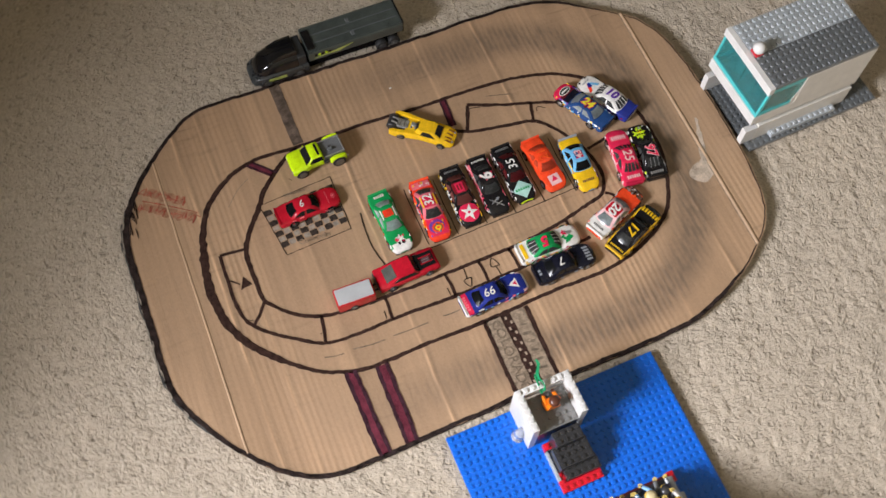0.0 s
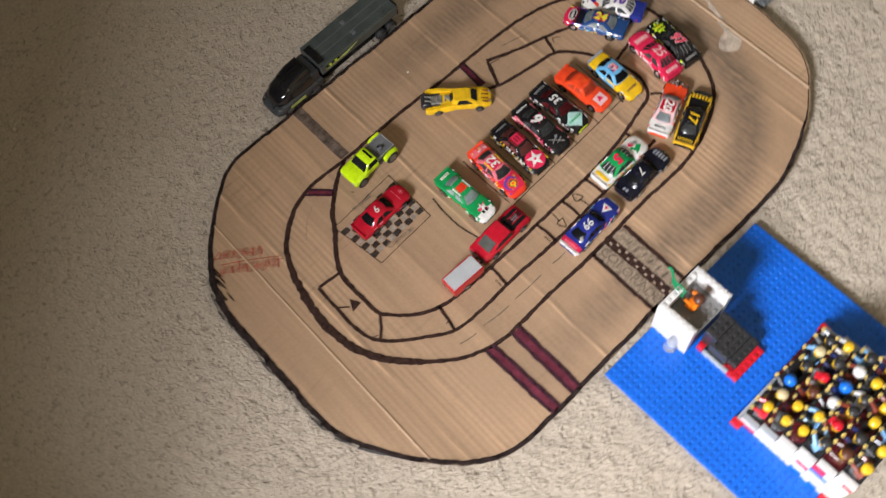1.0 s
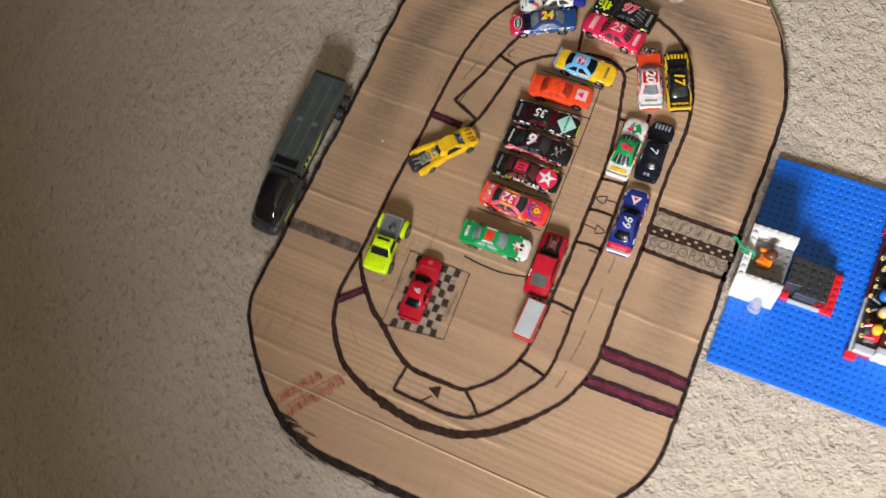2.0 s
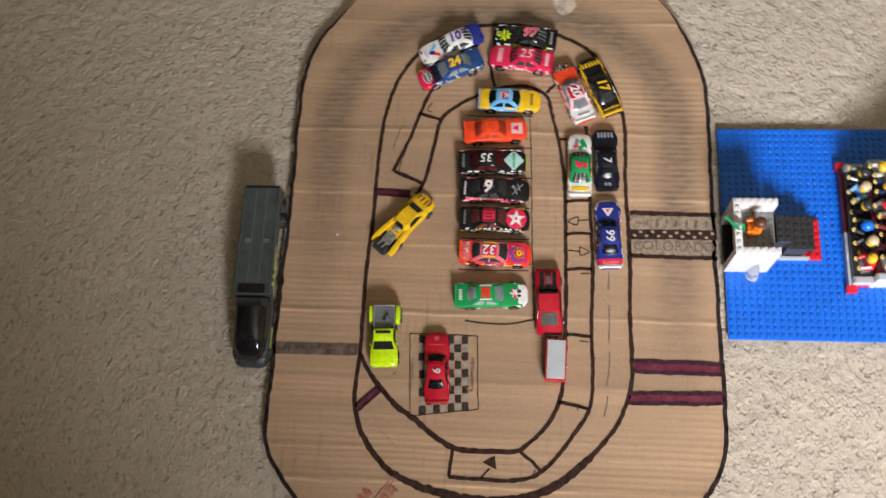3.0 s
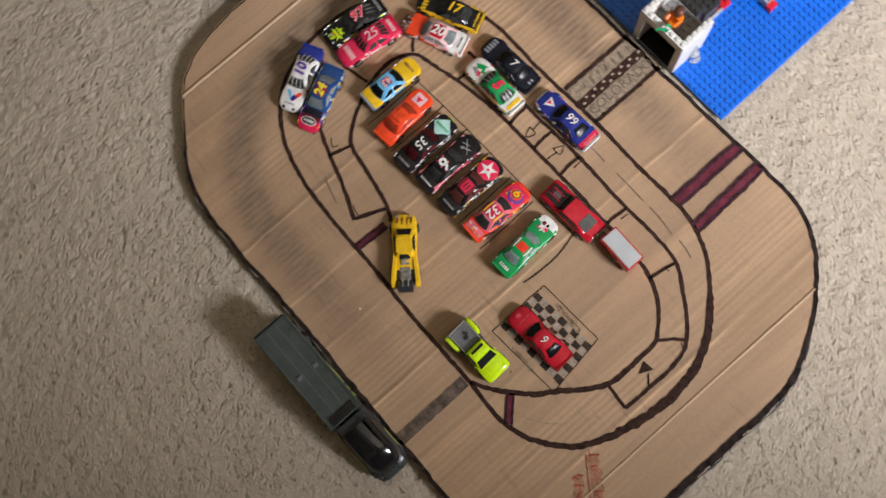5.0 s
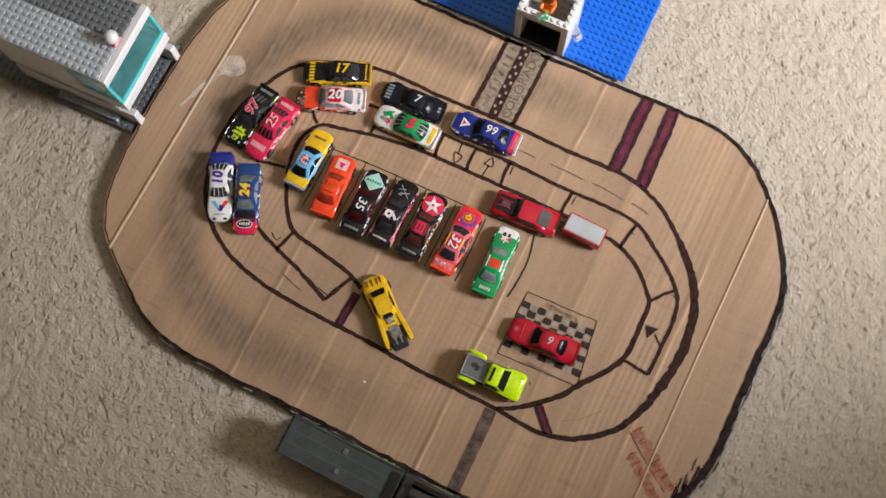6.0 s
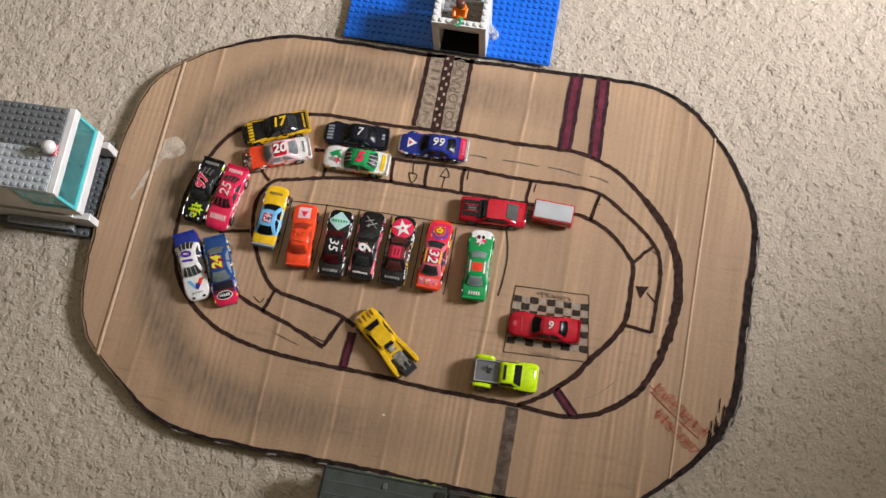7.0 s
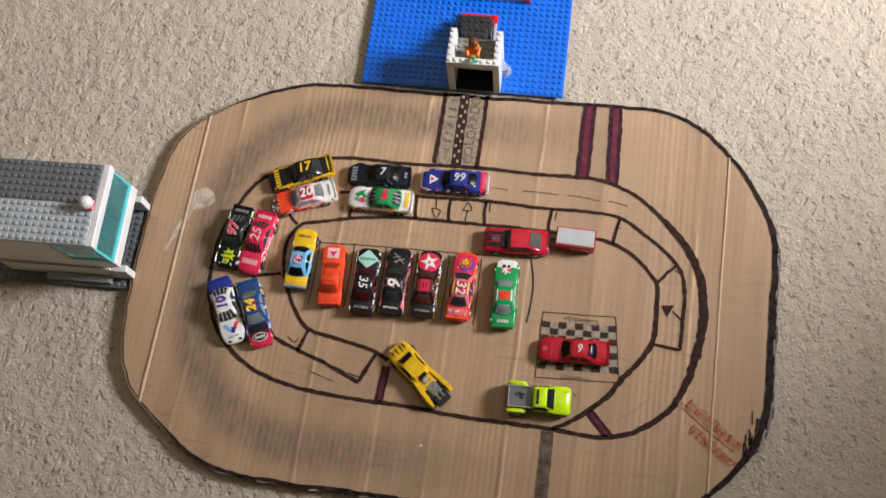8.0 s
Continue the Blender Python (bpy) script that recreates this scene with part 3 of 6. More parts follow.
mark("pit_line", [(0.122, -0.111), (0.075, -0.113), (0.031, -0.116), (-0.012, -0.118), (-0.054, -0.12), (-0.13, -0.119), (-0.167, -0.121), (-0.208, -0.118),
                  (-0.236, -0.102), (-0.263, -0.082), (-0.28, -0.064), (-0.287, -0.043), (-0.288, -0.015), (-0.287, 0.029)], 0.0041, MARKER, seed=3)
for k, (a, b) in enumerate((((0.029, -0.115), (0.026, -0.088)), ((-0.011, -0.118), (-0.0125, -0.09)), ((-0.053, -0.12), (-0.0545, -0.09)),
                            ((-0.13, -0.119), (-0.129, -0.092)), ((-0.209, -0.117), (-0.203, -0.085)), ((-0.277, -0.068), (-0.257, -0.045)),
                            ((-0.258, 0.026), (-0.287, 0.029)), ((0.104, -0.112), (0.104, -0.08)), ((0.164, -0.064), (0.187, -0.086)),
                            ((0.171, -0.002), (0.205, 0.006)))):
    mark("pit_bar", [a, ((a[0] + b[0]) / 2 + 0.0008, (a[1] + b[1]) / 2), b], 0.0036, MARKER, seed=11 + k)
mark("box_line", [(0.19, 0.06), (0.161, 0.075), (0.133, 0.085), (0.093, 0.098), (0.0585, 0.112)], 0.0043, MARKER, seed=21)
mark("box_line", [(0.0585, 0.111), (0.053, 0.096), (0.045, 0.078)], 0.0043, MARKER, seed=22)
mark("box_line", [(0.126, 0.06), (0.13, 0.073), (0.134, 0.086)], 0.004, MARKER, seed=23)
mark("pen_tick", [(0.049, 0.087), (0.055, 0.105), (0.073, 0.103)], 0.0012, THIN_INK, seed=24)
mark("pen_tick", [(0.148, 0.071), (0.139, 0.077), (0.136, 0.071)], 0.0012, THIN_INK, seed=25)
mark("pen_tick", [(-0.209, -0.113), (-0.206, -0.104), (-0.211, -0.106)], 0.0012, THIN_INK, seed=26)
mark("pen_tick", [(-0.275, -0.062), (-0.282, -0.058), (-0.284, -0.05)], 0.0012, THIN_INK, seed=27)
mark("pen_tick", [(-0.136, -0.116), (-0.1355, -0.106)], 0.0012, THIN_INK, seed=28)
mark("pen_tick", [(-0.0585, -0.117), (-0.0585, -0.107)], 0.0012, THIN_INK, seed=29)
mark("lane_dash", [(0.115, 0.107), (0.085, 0.115)], 0.0012, PENCIL_DARK, seed=30)
for k, (a, b) in enumerate((((-0.055, -0.137), (-0.076, -0.137)), ((-0.094, -0.138), (-0.136, -0.138)), ((-0.146, -0.139), (-0.183, -0.136)),
                            ((-0.194, -0.137), (-0.216, -0.133)))):
    mark("lane_dash", [a, ((a[0] + b[0]) / 2, (a[1] + b[1]) / 2 - 0.0006), b], 0.0013, PENCIL_DARK, seed=31 + k)
mark("pencil_curve", [(-0.226, 0.114), (-0.243, 0.103), (-0.259, 0.086)], 0.0009, PENCIL, seed=39)
mark("pen_tick", [(-0.178, 0.092), (-0.1805, 0.0955)], 0.001, THIN_INK, seed=40)
# arrows in the boxes
mark("arrow", [(0.006, -0.116), (0.004, -0.102)], 0.0014, THIN_INK, seed=41)
mark("arrow", [(0.009, -0.103), (-0.0015, -0.102), (0.003, -0.092), (0.009, -0.103)], 0.0013, THIN_INK, seed=42)
mark("arrow", [(-0.032, -0.092), (-0.0325, -0.106)], 0.0014, THIN_INK, seed=43)
mark("arrow", [(-0.027, -0.105), (-0.0375, -0.106), (-0.0325, -0.116), (-0.027, -0.105)], 0.0013, THIN_INK, seed=44)
mark("arrow", [(-0.286, -0.005), (-0.276, -0.014)], 0.002, MARKER, seed=45)
bm = bmesh.new()
bm.faces.new([bm.verts.new((x, y, ZB + 0.0007)) for x, y in ((-0.263, -0.019), (-0.277, -0.021), (-0.27, -0.006))])
part("arrow_head", bm, MARKER, board)

# maroon bands and the grey band
for k, (a, b, w) in enumerate((((-0.1605, -0.257), (-0.1605, -0.165), 0.0118), ((-0.192, -0.259), (-0.1955, -0.159), 0.0108),
                               ((0.031, 0.09), (0.0325, 0.13), 0.0066), ((-0.196, 0.109), (-0.2185, 0.132), 0.0092))):
    mid = ((a[0] + b[0]) / 2, (a[1] + b[1]) / 2)
    mark("maroon_band", [a, mid, b], w, MAROON_INK, "dark maroon marker band", seed=51 + k, wobble=0.1)
    for s in (-0.5, 0.5):
        mark("band_border", [(a[0] + s * w, a[1]), (mid[0] + s * w, mid[1]), (b[0] + s * w, b[1])], 0.0042 if w > 0.01 else 0.0026, BORDER_INK, z=ZB + 0.0006, seed=55 + k + s)
mark("grey_band", [(-0.1545, 0.137), (-0.155, 0.17), (-0.1555, 0.2), (-0.156, 0.231)], 0.0135, GREY_INK, "smudged dark grey band", seed=61, wobble=0.06)

# the entrance strip with pencilled lettering
for x, w in ((0.0155, 0.005), (-0.0355, 0.005)):
    mark("entrance_line", [(x, -0.257), (x - 0.0005, -0.21), (x, -0.161)], w, MARKER, seed=71 + x)
mark("pencil_strip", [(0.004, -0.257), (0.003, -0.21), (0.0025, -0.161)], 0.019, PENCIL, "grey pencil shading", seed=73, wobble=0.06)
mark("pencil_strip", [(-0.0235, -0.257), (-0.0235, -0.21), (-0.0245, -0.161)], 0.02, PENCIL, "grey pencil shading", seed=74, wobble=0.06)
mark("chequered_strip", [(-0.009, -0.257), (-0.0095, -0.21), (-0.0105, -0.161)], 0.0115, MARKER, "black strip with bare rectangles", z=ZB + 0.0005, seed=75, wobble=0.1)
DASHES = mat("bare_card", (0.4, 0.3, 0.22), 0.65, 0, 0.2, 150)
for k in range(14):
    y = -0.254 + k * 0.0066
    x = -0.0118 if k % 2 else -0.0072
    mark("bare_dash", [(x, y), (x, y + 0.0036)], 0.0026, DASHES, z=ZB + 0.0008, seed=80 + k, wobble=0.3)
for k, ch in enumerate("COLORADO"):
    lettering("pencil_letter", ch, 0.0165, PENCIL_DARK, board, pose(-0.0238 + 0.0006 * (k % 3 - 1), -0.209 - (k - 3.5) * 0.0112, ZB + 0.0009, 0, 0, -90 + 3 * (k % 2)))
for k in range(7):
    mark("pencil_bar", [(0.0085, -0.246 + 0.0108 * k), (-0.001, -0.2445 + 0.0108 * k)], 0.0024, PENCIL_DARK, z=ZB + 0.0008, seed=95 + k, wobble=0.6)

# parking bays
mark("bay_line", [(0.134, -0.045), (0.08, -0.048), (0.0, -0.051), (-0.113, -0.056)], 0.0012, THIN_INK, seed=101)
for k, x in enumerate((0.133, 0.092, 0.054, 0.017, -0.02, -0.057)):
    mark("bay_line", [(x, -0.049), (x - 0.001, -0.005), (x - 0.001, 0.03)], 0.0012, THIN_INK, seed=102 + k)
mark("bay_line", [(-0.113, -0.056), (-0.119, -0.03), (-0.1195, -0.005), (-0.117, 0.02)], 0.0018, THIN_INK, seed=110)

# chequered winner's square
CHECK_INK = mat("worn_black_ink", (0.045, 0.034, 0.028), 0.6, 0, 0.5, 260, spec=0.12)
sq = lambda u, v: (-0.134 - 0.0805 * u - 0.0105 * u * v, 0.005 - 0.004 * u + 0.075 * v - 0.002 * u * v)  # noqa: E731
for a, b in (((0, 0), (1, 0)), ((1, 0), (1, 1)), ((1, 1), (0, 1)), ((0, 1), (0, 0))):
    mark("square_line", [sq(*a), sq((a[0] + b[0]) / 2, (a[1] + b[1]) / 2), sq(*b)], 0.001, THIN_INK, seed=120 + a[0] + 2 * b[1])
PALE_CHECK = mat("pale_check", (0.34, 0.29, 0.235), 0.65, 0, 0.3, 220)
jig = random.Random(9)
for i in range(9):
    for j in range(7):
        dark = (i + j) % 2 == 0
        g = 0.03 if dark else 0.12
        u0, u1, v0, v1 = 0.01 + (i + g) * 0.11, 0.01 + (i + 1 - g) * 0.11, 0.135 + (j + g) * 0.105, 0.135 + (j + 1 - g) * 0.105
        bm = bmesh.new()
        ring = []
        for a_, b_, c_, d_ in ((u0, v0, u1, v0), (u1, v0, u1, v1), (u1, v1, u0, v1), (u0, v1, u0, v0)):
            for f in (0.08, 0.5, 0.92):
                x, y = sq(a_ + (c_ - a_) * f, b_ + (d_ - b_) * f)
                ring.append((x + jig.uniform(-0.0005, 0.0005), y + jig.uniform(-0.0005, 0.0005), ZB + (0.0006 if dark else 0.0004)))
        bm.faces.new([bm.verts.new(p) for p in ring])
        part("black_check" if dark else "pale_check", bm, CHECK_INK if dark else PALE_CHECK, board)
lettering("pen_words", "Colorado", 0.0098, PENCIL, board, pose(-0.178, 0.0095, ZB + 0.0008, 0, 0, -2), "thin pen lettering")
lettering("pen_words", "Colorado", 0.0085, PENCIL, board, pose(-0.178, 0.0745, ZB + 0.0008, 0, 0, 177), "thin pen lettering")

# red pencil writing that cannot be read, and a dried glue patch
scrawl = random.Random(5)
RED_WASH = mat("red_smear", (0.38, 0.205, 0.125), 0.65, 0, 0.3, 120, spec=0.12)
mark("red_wash", [(-0.299, 0.0875), (-0.327, 0.106), (-0.354, 0.1255)], lambda q: 0.012, RED_WASH, "faint rubbed red pencil smear", z=ZB + 0.0001, seed=232, wobble=0.4)
mark("red_wash", [(-0.306, 0.114), (-0.327, 0.129), (-0.346, 0.1435)], lambda q: 0.011, RED_WASH, "faint rubbed red pencil smear", z=ZB + 0.00005, seed=233, wobble=0.4)
for row, (xa, ya, xb, yb, n) in enumerate(((-0.299, 0.0865, -0.355, 0.1245, 8), (-0.3055, 0.1135, -0.347, 0.1435, 6))):
    dx, dy = (xb - xa) / math.hypot(xb - xa, yb - ya), (yb - ya) / math.hypot(xb - xa, yb - ya)
    for k in range(n):
        cx, cy = xa + (xb - xa) * k / (n - 1), ya + (yb - ya) * k / (n - 1)
        for j in range(scrawl.choice((3, 4, 4))):
            along = scrawl.choice((1, 1, 0, 0.5, -0.5))         # mostly upright strokes, some along the line
            ax, ay = (-dy, dx) if along == 1 else (dx, dy) if along == 0 else (0.7 * (-dy) + along * dx, 0.7 * dx + along * dy)
            l, ox, oy = scrawl.uniform(0.003, 0.0056), scrawl.uniform(-0.003, 0.003), scrawl.uniform(-0.003, 0.003)
            mark("red_bar", [(cx + ox - l * ax, cy + oy - l * ay), (cx + ox + 0.0006, cy + oy), (cx + ox + l * ax, cy + oy + l * ay)],
                 0.0009, RED_INK, z=ZB + 0.0003 + 0.0001 * j, seed=150 + 30 * row + 4 * k + j, wobble=0.35)
mark("red_bar", [(-0.294, 0.092), (-0.322, 0.113), (-0.351, 0.132)], 0.0011, RED_INK, seed=230, wobble=0.35)
bm = bmesh.new()
blob = [(0.286 + (0.0165 + 0.003 * noise.noise((a, 2, 3))) * math.cos(a), -0.083 + (0.0125 + 0.003 * noise.noise((a, 5, 1))) * math.sin(a)) for a in np.linspace(0, 2 * math.pi, 28, endpoint=False)]
bm.faces.new([bm.verts.new((x, y, ZB + 0.0005)) for x, y in blob])
part("glue_patch", bm, GLUE, board, "pale dried glue patch")
mark("fold_groove", [(0.2978, -0.193), (0.2976, -0.1), (0.2979, 0.0), (0.2976, 0.09), (0.2978, 0.168)], 0.0009, PENCIL, z=ZB + 0.0004, seed=191, wobble=0.45)
mark("glue_smear", [(0.289, -0.08), (0.303, -0.052), (0.31, -0.03), (0.3145, -0.012)], lambda q: 0.0035 + 0.006 * ease((-0.02 - q.y) / 0.05), GLUE, "pale dried glue smear", z=ZB + 0.0004, seed=190, wobble=0.5)

# folds pressed into the sheet: low rounded ridges along the flutes
FOLD = mat("fold_paper", (0.49, 0.33, 0.205), 0.6, 0, 0.12, 40)
for k, (x, y0, y1, w) in enumerate(((0.301, -0.192, 0.167, 0.005), (-0.326, -0.205, 0.178, 0.003))):
    rings = [[(x + 0.0006 * noise.noise((y * 40, k, 1)) + w / 2 * c, y, ZB + 0.0002 + 0.0011 * s * w / 0.004) for c, s in ((-1, 0), (-0.5, 0.8), (0, 1), (0.5, 0.8), (1, 0))]
             for y in np.linspace(y0, y1, 40)]
    part("fold_ridge", loft(rings, cap=False), FOLD, board, "pressed fold ridge", smooth=60)

# the ends of the sheet curl a little off the carpet
def curl(x, y):
    return 0.008 * ease((-0.255 - x) / 0.1) * ease((-0.02 - y) / 0.15) + 0.002 * ease((x - 0.298) / 0.045)


for child in board.children:
    if child.matrix_basis == Matrix.Identity(4):
        for v in child.data.vertices:
            v.co.z += curl(v.co.x, v.co.y)

# ---- toy cars ----
def wheel(parent, x, y, r=0.0052, w=0.0045, rim=CHROME, zc=None):
    side = 1 if y > 0 else -1
    at = pose(x, y, r if zc is None else zc, -90 * side, 0, 0)
    ob = part("wheel", rod(r, -w / 2, w / 2, 16, bevel=0.0007), TYRE, parent, "", at, 50)
    bm = rod(r * 0.6, w / 2 - 0.0004, w / 2 + 0.0004, 12)
    rod(r * 0.2, w / 2 + 0.0002, w / 2 + 0.001, 8, bm=bm)
    part("rim", bm, rim, ob, "", None, 50)
    return ob


def section(x, w, zb, h, crown=0.0008):
    half = [(w * 0.9, zb), (w, zb + 0.25 * (h - zb)), (w, zb + 0.62 * (h - zb)), (w * 0.965, h - 0.0012), (w * 0.84, h), (w * 0.45, h + crown * 0.8), (0, h + crown)]
    return [(x, y, z) for y, z in half] + [(x, -y, z) for y, z in half[-2::-1]]


def flat_patch(pts, z, thick=0.0003):
    return loft([[(x, y, z - 0.0003) for x, y in pts], [(x, y, z + thick) for x, y in pts]])


def ring_of(cx, cy, rx, ry, n=18, a0=0.0):
    return [(cx + rx * math.cos(2 * math.pi * k / n + a0), cy + ry * math.sin(2 * math.pi * k / n + a0)) for k in range(n)]


def star(cx, cy, r, n=5, inner=0.42, a0=0.0):
    return [(cx + (r if k % 2 == 0 else r * inner) * math.cos(math.pi * k / n + a0), cy + (r if k % 2 == 0 else r * inner) * math.sin(math.pi * k / n + a0)) for k in range(2 * n)]


def tri(cx, cy, r, a0=0.0):
    return ring_of(cx, cy, r, r, 3, a0)


def quad(x0, x1, y0, y1):
    return [(x0, y0), (x1, y0), (x1, y1), (x0, y1)]


def scatter(seed, x0, x1, w, mats, n=7, big=1.0):
    r = random.Random(seed)
    return [(ring_of(r.uniform(x0, x1), r.uniform(-w, w), big * r.uniform(0.0008, 0.0026), big * r.uniform(0.0008, 0.002), 7, r.random()), r.choice(mats)) for _ in range(n)]


def words(x0, x1, w, material, n=5):
    """A sponsor's name across the car, as plain bars."""
    return [(quad(x0, x1, -w + 2 * w * k / n + 0.0004, -w + 2 * w * (k + 0.74) / n), material) for k in range(n)]


CAR_U = (-0.5, -0.487, -0.46, -0.4, -0.3, -0.12, 0.06, 0.2, 0.3, 0.37, 0.425, 0.46, 0.485, 0.497, 0.5)
CAR_W = (0.78, 0.88, 0.95, 0.985, 1.0, 0.965, 0.95, 0.975, 1.0, 0.985, 0.92, 0.82, 0.66, 0.48, 0.34)
CAR_H = (0.0098, 0.0122, 0.0132, 0.0136, 0.0137, 0.0134, 0.013, 0.0128, 0.0124, 0.0117, 0.0108, 0.0099, 0.0088, 0.0078, 0.007)
CAR_B = (0.0048, 0.0038, 0.003, 0.0028, 0.0028, 0.0028, 0.0028, 0.0028, 0.0028, 0.0028, 0.003, 0.0032, 0.0037, 0.0043, 0.005)
FLANK = ((0.9, 0.0), (0.975, 0.2), (1.0, 0.42), (0.998, 0.6), (0.98, 0.76), (0.945, 0.89), (0.89, 0.97), (0.8, 1.0))   # half section: share of half width, share of height
TOPS = (0.55, 0.27, 0.0)


def car_top(u, yy, w):
    """Height of the bonnet, roofless deck or boot at a share u of the length."""
    h, ww = np.interp(u, CAR_U, CAR_H), w * np.interp(u, CAR_U, CAR_W)
    s = min(1.0, abs(yy) / ww)
    return h + 0.0009 * (1 - (s / 0.8) ** 2) if s < 0.8 else h - 0.0011 * ((s - 0.8) / 0.145) ** 2


def draped(pts, fz, lift=0.0003, depth=0.0009):
    """A thin printed shape that follows the surface fz(x, y)."""
    n = len(pts)
    fine = []
    for i in range(n):
        a, b = pts[i], pts[(i + 1) % n]
        k = max(1, int(math.hypot(a[0] - b[0], a[1] - b[1]) / 0.003))
        fine += [(a[0] + (b[0] - a[0]) * j / k, a[1] + (b[1] - a[1]) * j / k) for j in range(k)]
    cx, cy = sum(p[0] for p in fine) / len(fine), sum(p[1] for p in fine) / len(fine)
    rings = [[(x, y, fz(x, y) + lift - depth) for x, y in fine]]
    for s in (1.0, 0.66, 0.33, 0.04):
        rings.append([(cx + (x - cx) * s, cy + (y - cy) * s, fz(cx + (x - cx) * s, cy + (y - cy) * s) + lift) for x, y in fine])
    return loft(rings)


def stock_car(name, at, label, base, roof, glass, number="", number_colour=None, L=0.077, W=0.0282, zones=(), trim=None, decals=(), roof_decals=(),
              size=0.015, weight=0.0002, outline_colour=None, bars="", bar_colour=None, flecks=(), fleck_n=22, lamps=None, group="toy race cars", cab=1.0, lip=None):
    """A die-cast racing saloon. zones: (from, to, "side" | "shoulder" | "top" | "all", material) along the length, first match wins."""
    car = thing(name, at, label, "toy car", group)
    w = W / 2
    us = [-0.5, -0.494, -0.487, -0.475] + list(np.linspace(-0.46, 0.42, 34)) + [0.44, 0.455, 0.468, 0.48, 0.489, 0.496, 0.5]
    rings = []
    for u in us:
        ww, h, zb = w * np.interp(u, CAR_U, CAR_W), np.interp(u, CAR_U, CAR_H), np.interp(u, CAR_U, CAR_B)
        for x in (0.305, -0.29):
            ww += 0.0004 * max(0.0, 1 - ((u - x) / 0.085) ** 2)
        half = [(ww * a, zb + (h - zb) * b) for a, b in FLANK] + [(ww * a, h + 0.0009 * (1 - (a / 0.8) ** 2)) for a in TOPS]
        rings.append([(u * L, y, z) for y, z in half] + [(u * L, -y, z) for y, z in half[-2::-1]])
    bm = loft(rings)
    mats = [base]
    n, side_n, sh_n = len(rings[0]), 4, 7
    bm.faces.ensure_lookup_table()
    for k in range(len(us) - 1):
        um = (us[k] + us[k + 1]) / 2
        for i in range(n):
            c = i if i < n // 2 else n - 2 - i
            where = "under" if i == n - 1 else "side" if c < side_n else "shoulder" if c < sh_n else "top"
            for u0, u1, z, m in zones:
                if u0 <= um <= u1 and z in (where, "all"):
                    if m not in mats:
                        mats.append(m)
                    bm.faces[k * n + i].material_index = mats.index(m)
                    break
    part("body", bm, mats, car, "", None, 45)
    # cabin: bowed windscreen and rear window, sides that lean in
    zb, zr = 0.0128, 0.0212
    xf, xr, xf1, xr1 = 0.185 * L, -0.355 * L, 0.035 * L, -0.185 * L
    wb, wt = w * 0.86 * cab, w * 0.66 * cab
    FR = (-1, -0.92, -0.6, -0.2, 0.2, 0.6, 0.92, 1)

    def at_level(v):
        e = v ** 0.85
        return xr + (xr1 - xr) * v, xf + (xf1 - xf) * v, wb + (wt - wb) * e, zb + (zr - zb) * math.sin(v * math.pi / 2 * 0.96) / math.sin(math.pi / 2 * 0.96)

    def front_x(v, s, off=0.0):
        a, b, hw, z = at_level(v)
        return (b - 0.0024 * s ** 4 - 0.0012 * s * s + off * 0.8, s * hw, z + off)

    def rear_x(v, s, off=0.0):
        a, b, hw, z = at_level(v)
        return (a + 0.0026 * s ** 4 + 0.0012 * s * s - off * 0.8, s * hw, z + off)
    levels = (0.0, 0.15, 0.4, 0.7, 0.9, 1.0)
    rings = [[front_x(v, s) for s in FR] + [rear_x(v, s) for s in FR[::-1]] for v in levels]
    a, b, hw, z = at_level(1.0)
    mid = (a + b) / 2
    for s, dz in ((0.88, 0.0005), (0.6, 0.0009), (0.1, 0.001)):
        rings.append([(mid + (p[0] - mid) * s, p[1] * s, z + dz) for p in rings[5]])
    part("cabin", loft(rings), trim or base, car, "", None, 50)

    def roof_z(x, y):
        q = max(abs(x - mid) / ((b - a) / 2), abs(y) / hw)
        return z + 0.0009 * max(0.0, 1 - q * q) + 0.0001
    part("roof", draped(rounded(a + 0.0012, b - 0.0012, -hw + 0.0009, hw - 0.0009, (0.0028,) * 4, 3), roof_z, 0.00025), roof, car, "", None, 40)

    def glazing(nm, f, v0, v1, s0, s1):
        ss = np.linspace(s0, s1, 9)
        bm_ = bmesh.new()
        vv = np.linspace(v0, v1, 5)
        grid = [[bm_.verts.new(f(v, s * (1 - 0.05 * j), 0.0004)) for s in ss] for j, v in enumerate(vv)]
        for r0, r1 in zip(grid, grid[1:]):
            for i in range(8):
                bm_.faces.new((r0[i], r0[i + 1], r1[i + 1], r1[i]))
        lo = bm_.faces[:]
        bmesh.ops.solidify(bm_, geom=lo, thickness=0.0005)
        return part(nm, bm_, glass, car, "", None, 40)
    glazing("windscreen", front_x, 0.12, 0.88, -0.86, 0.86)
    glazing("rear_window", rear_x, 0.2, 0.88, -0.82, 0.82)
    for s in (-1, 1):
        for f0, f1 in ((0.53, 0.86), (0.15, 0.47)):
            q = []
            for v, fa, fb in ((0.14, f0, f1), (0.86, max(f0, 0.2), min(f1, 0.8))):
                xa, xb, hw_, zz = at_level(v)
                q.append((xa + (xb - xa) * fa, s * (hw_ + 0.0003), zz))
                q.append((xa + (xb - xa) * fb, s * (hw_ + 0.0003), zz))
            q = [q[0], q[1], q[3], q[2]]
            part("side_window", panel(*(q if s < 0 else q[::-1]), 0.0005, 0.04), glass, car)
    for which, f in (("f", front_x), ("r", rear_x)):
        if which in bars:
            for s in (-0.45, 0, 0.45):
                ring = []
                for v in (0.14, 0.4, 0.7, 0.92):
                    p = f(v, s, 0.0008)
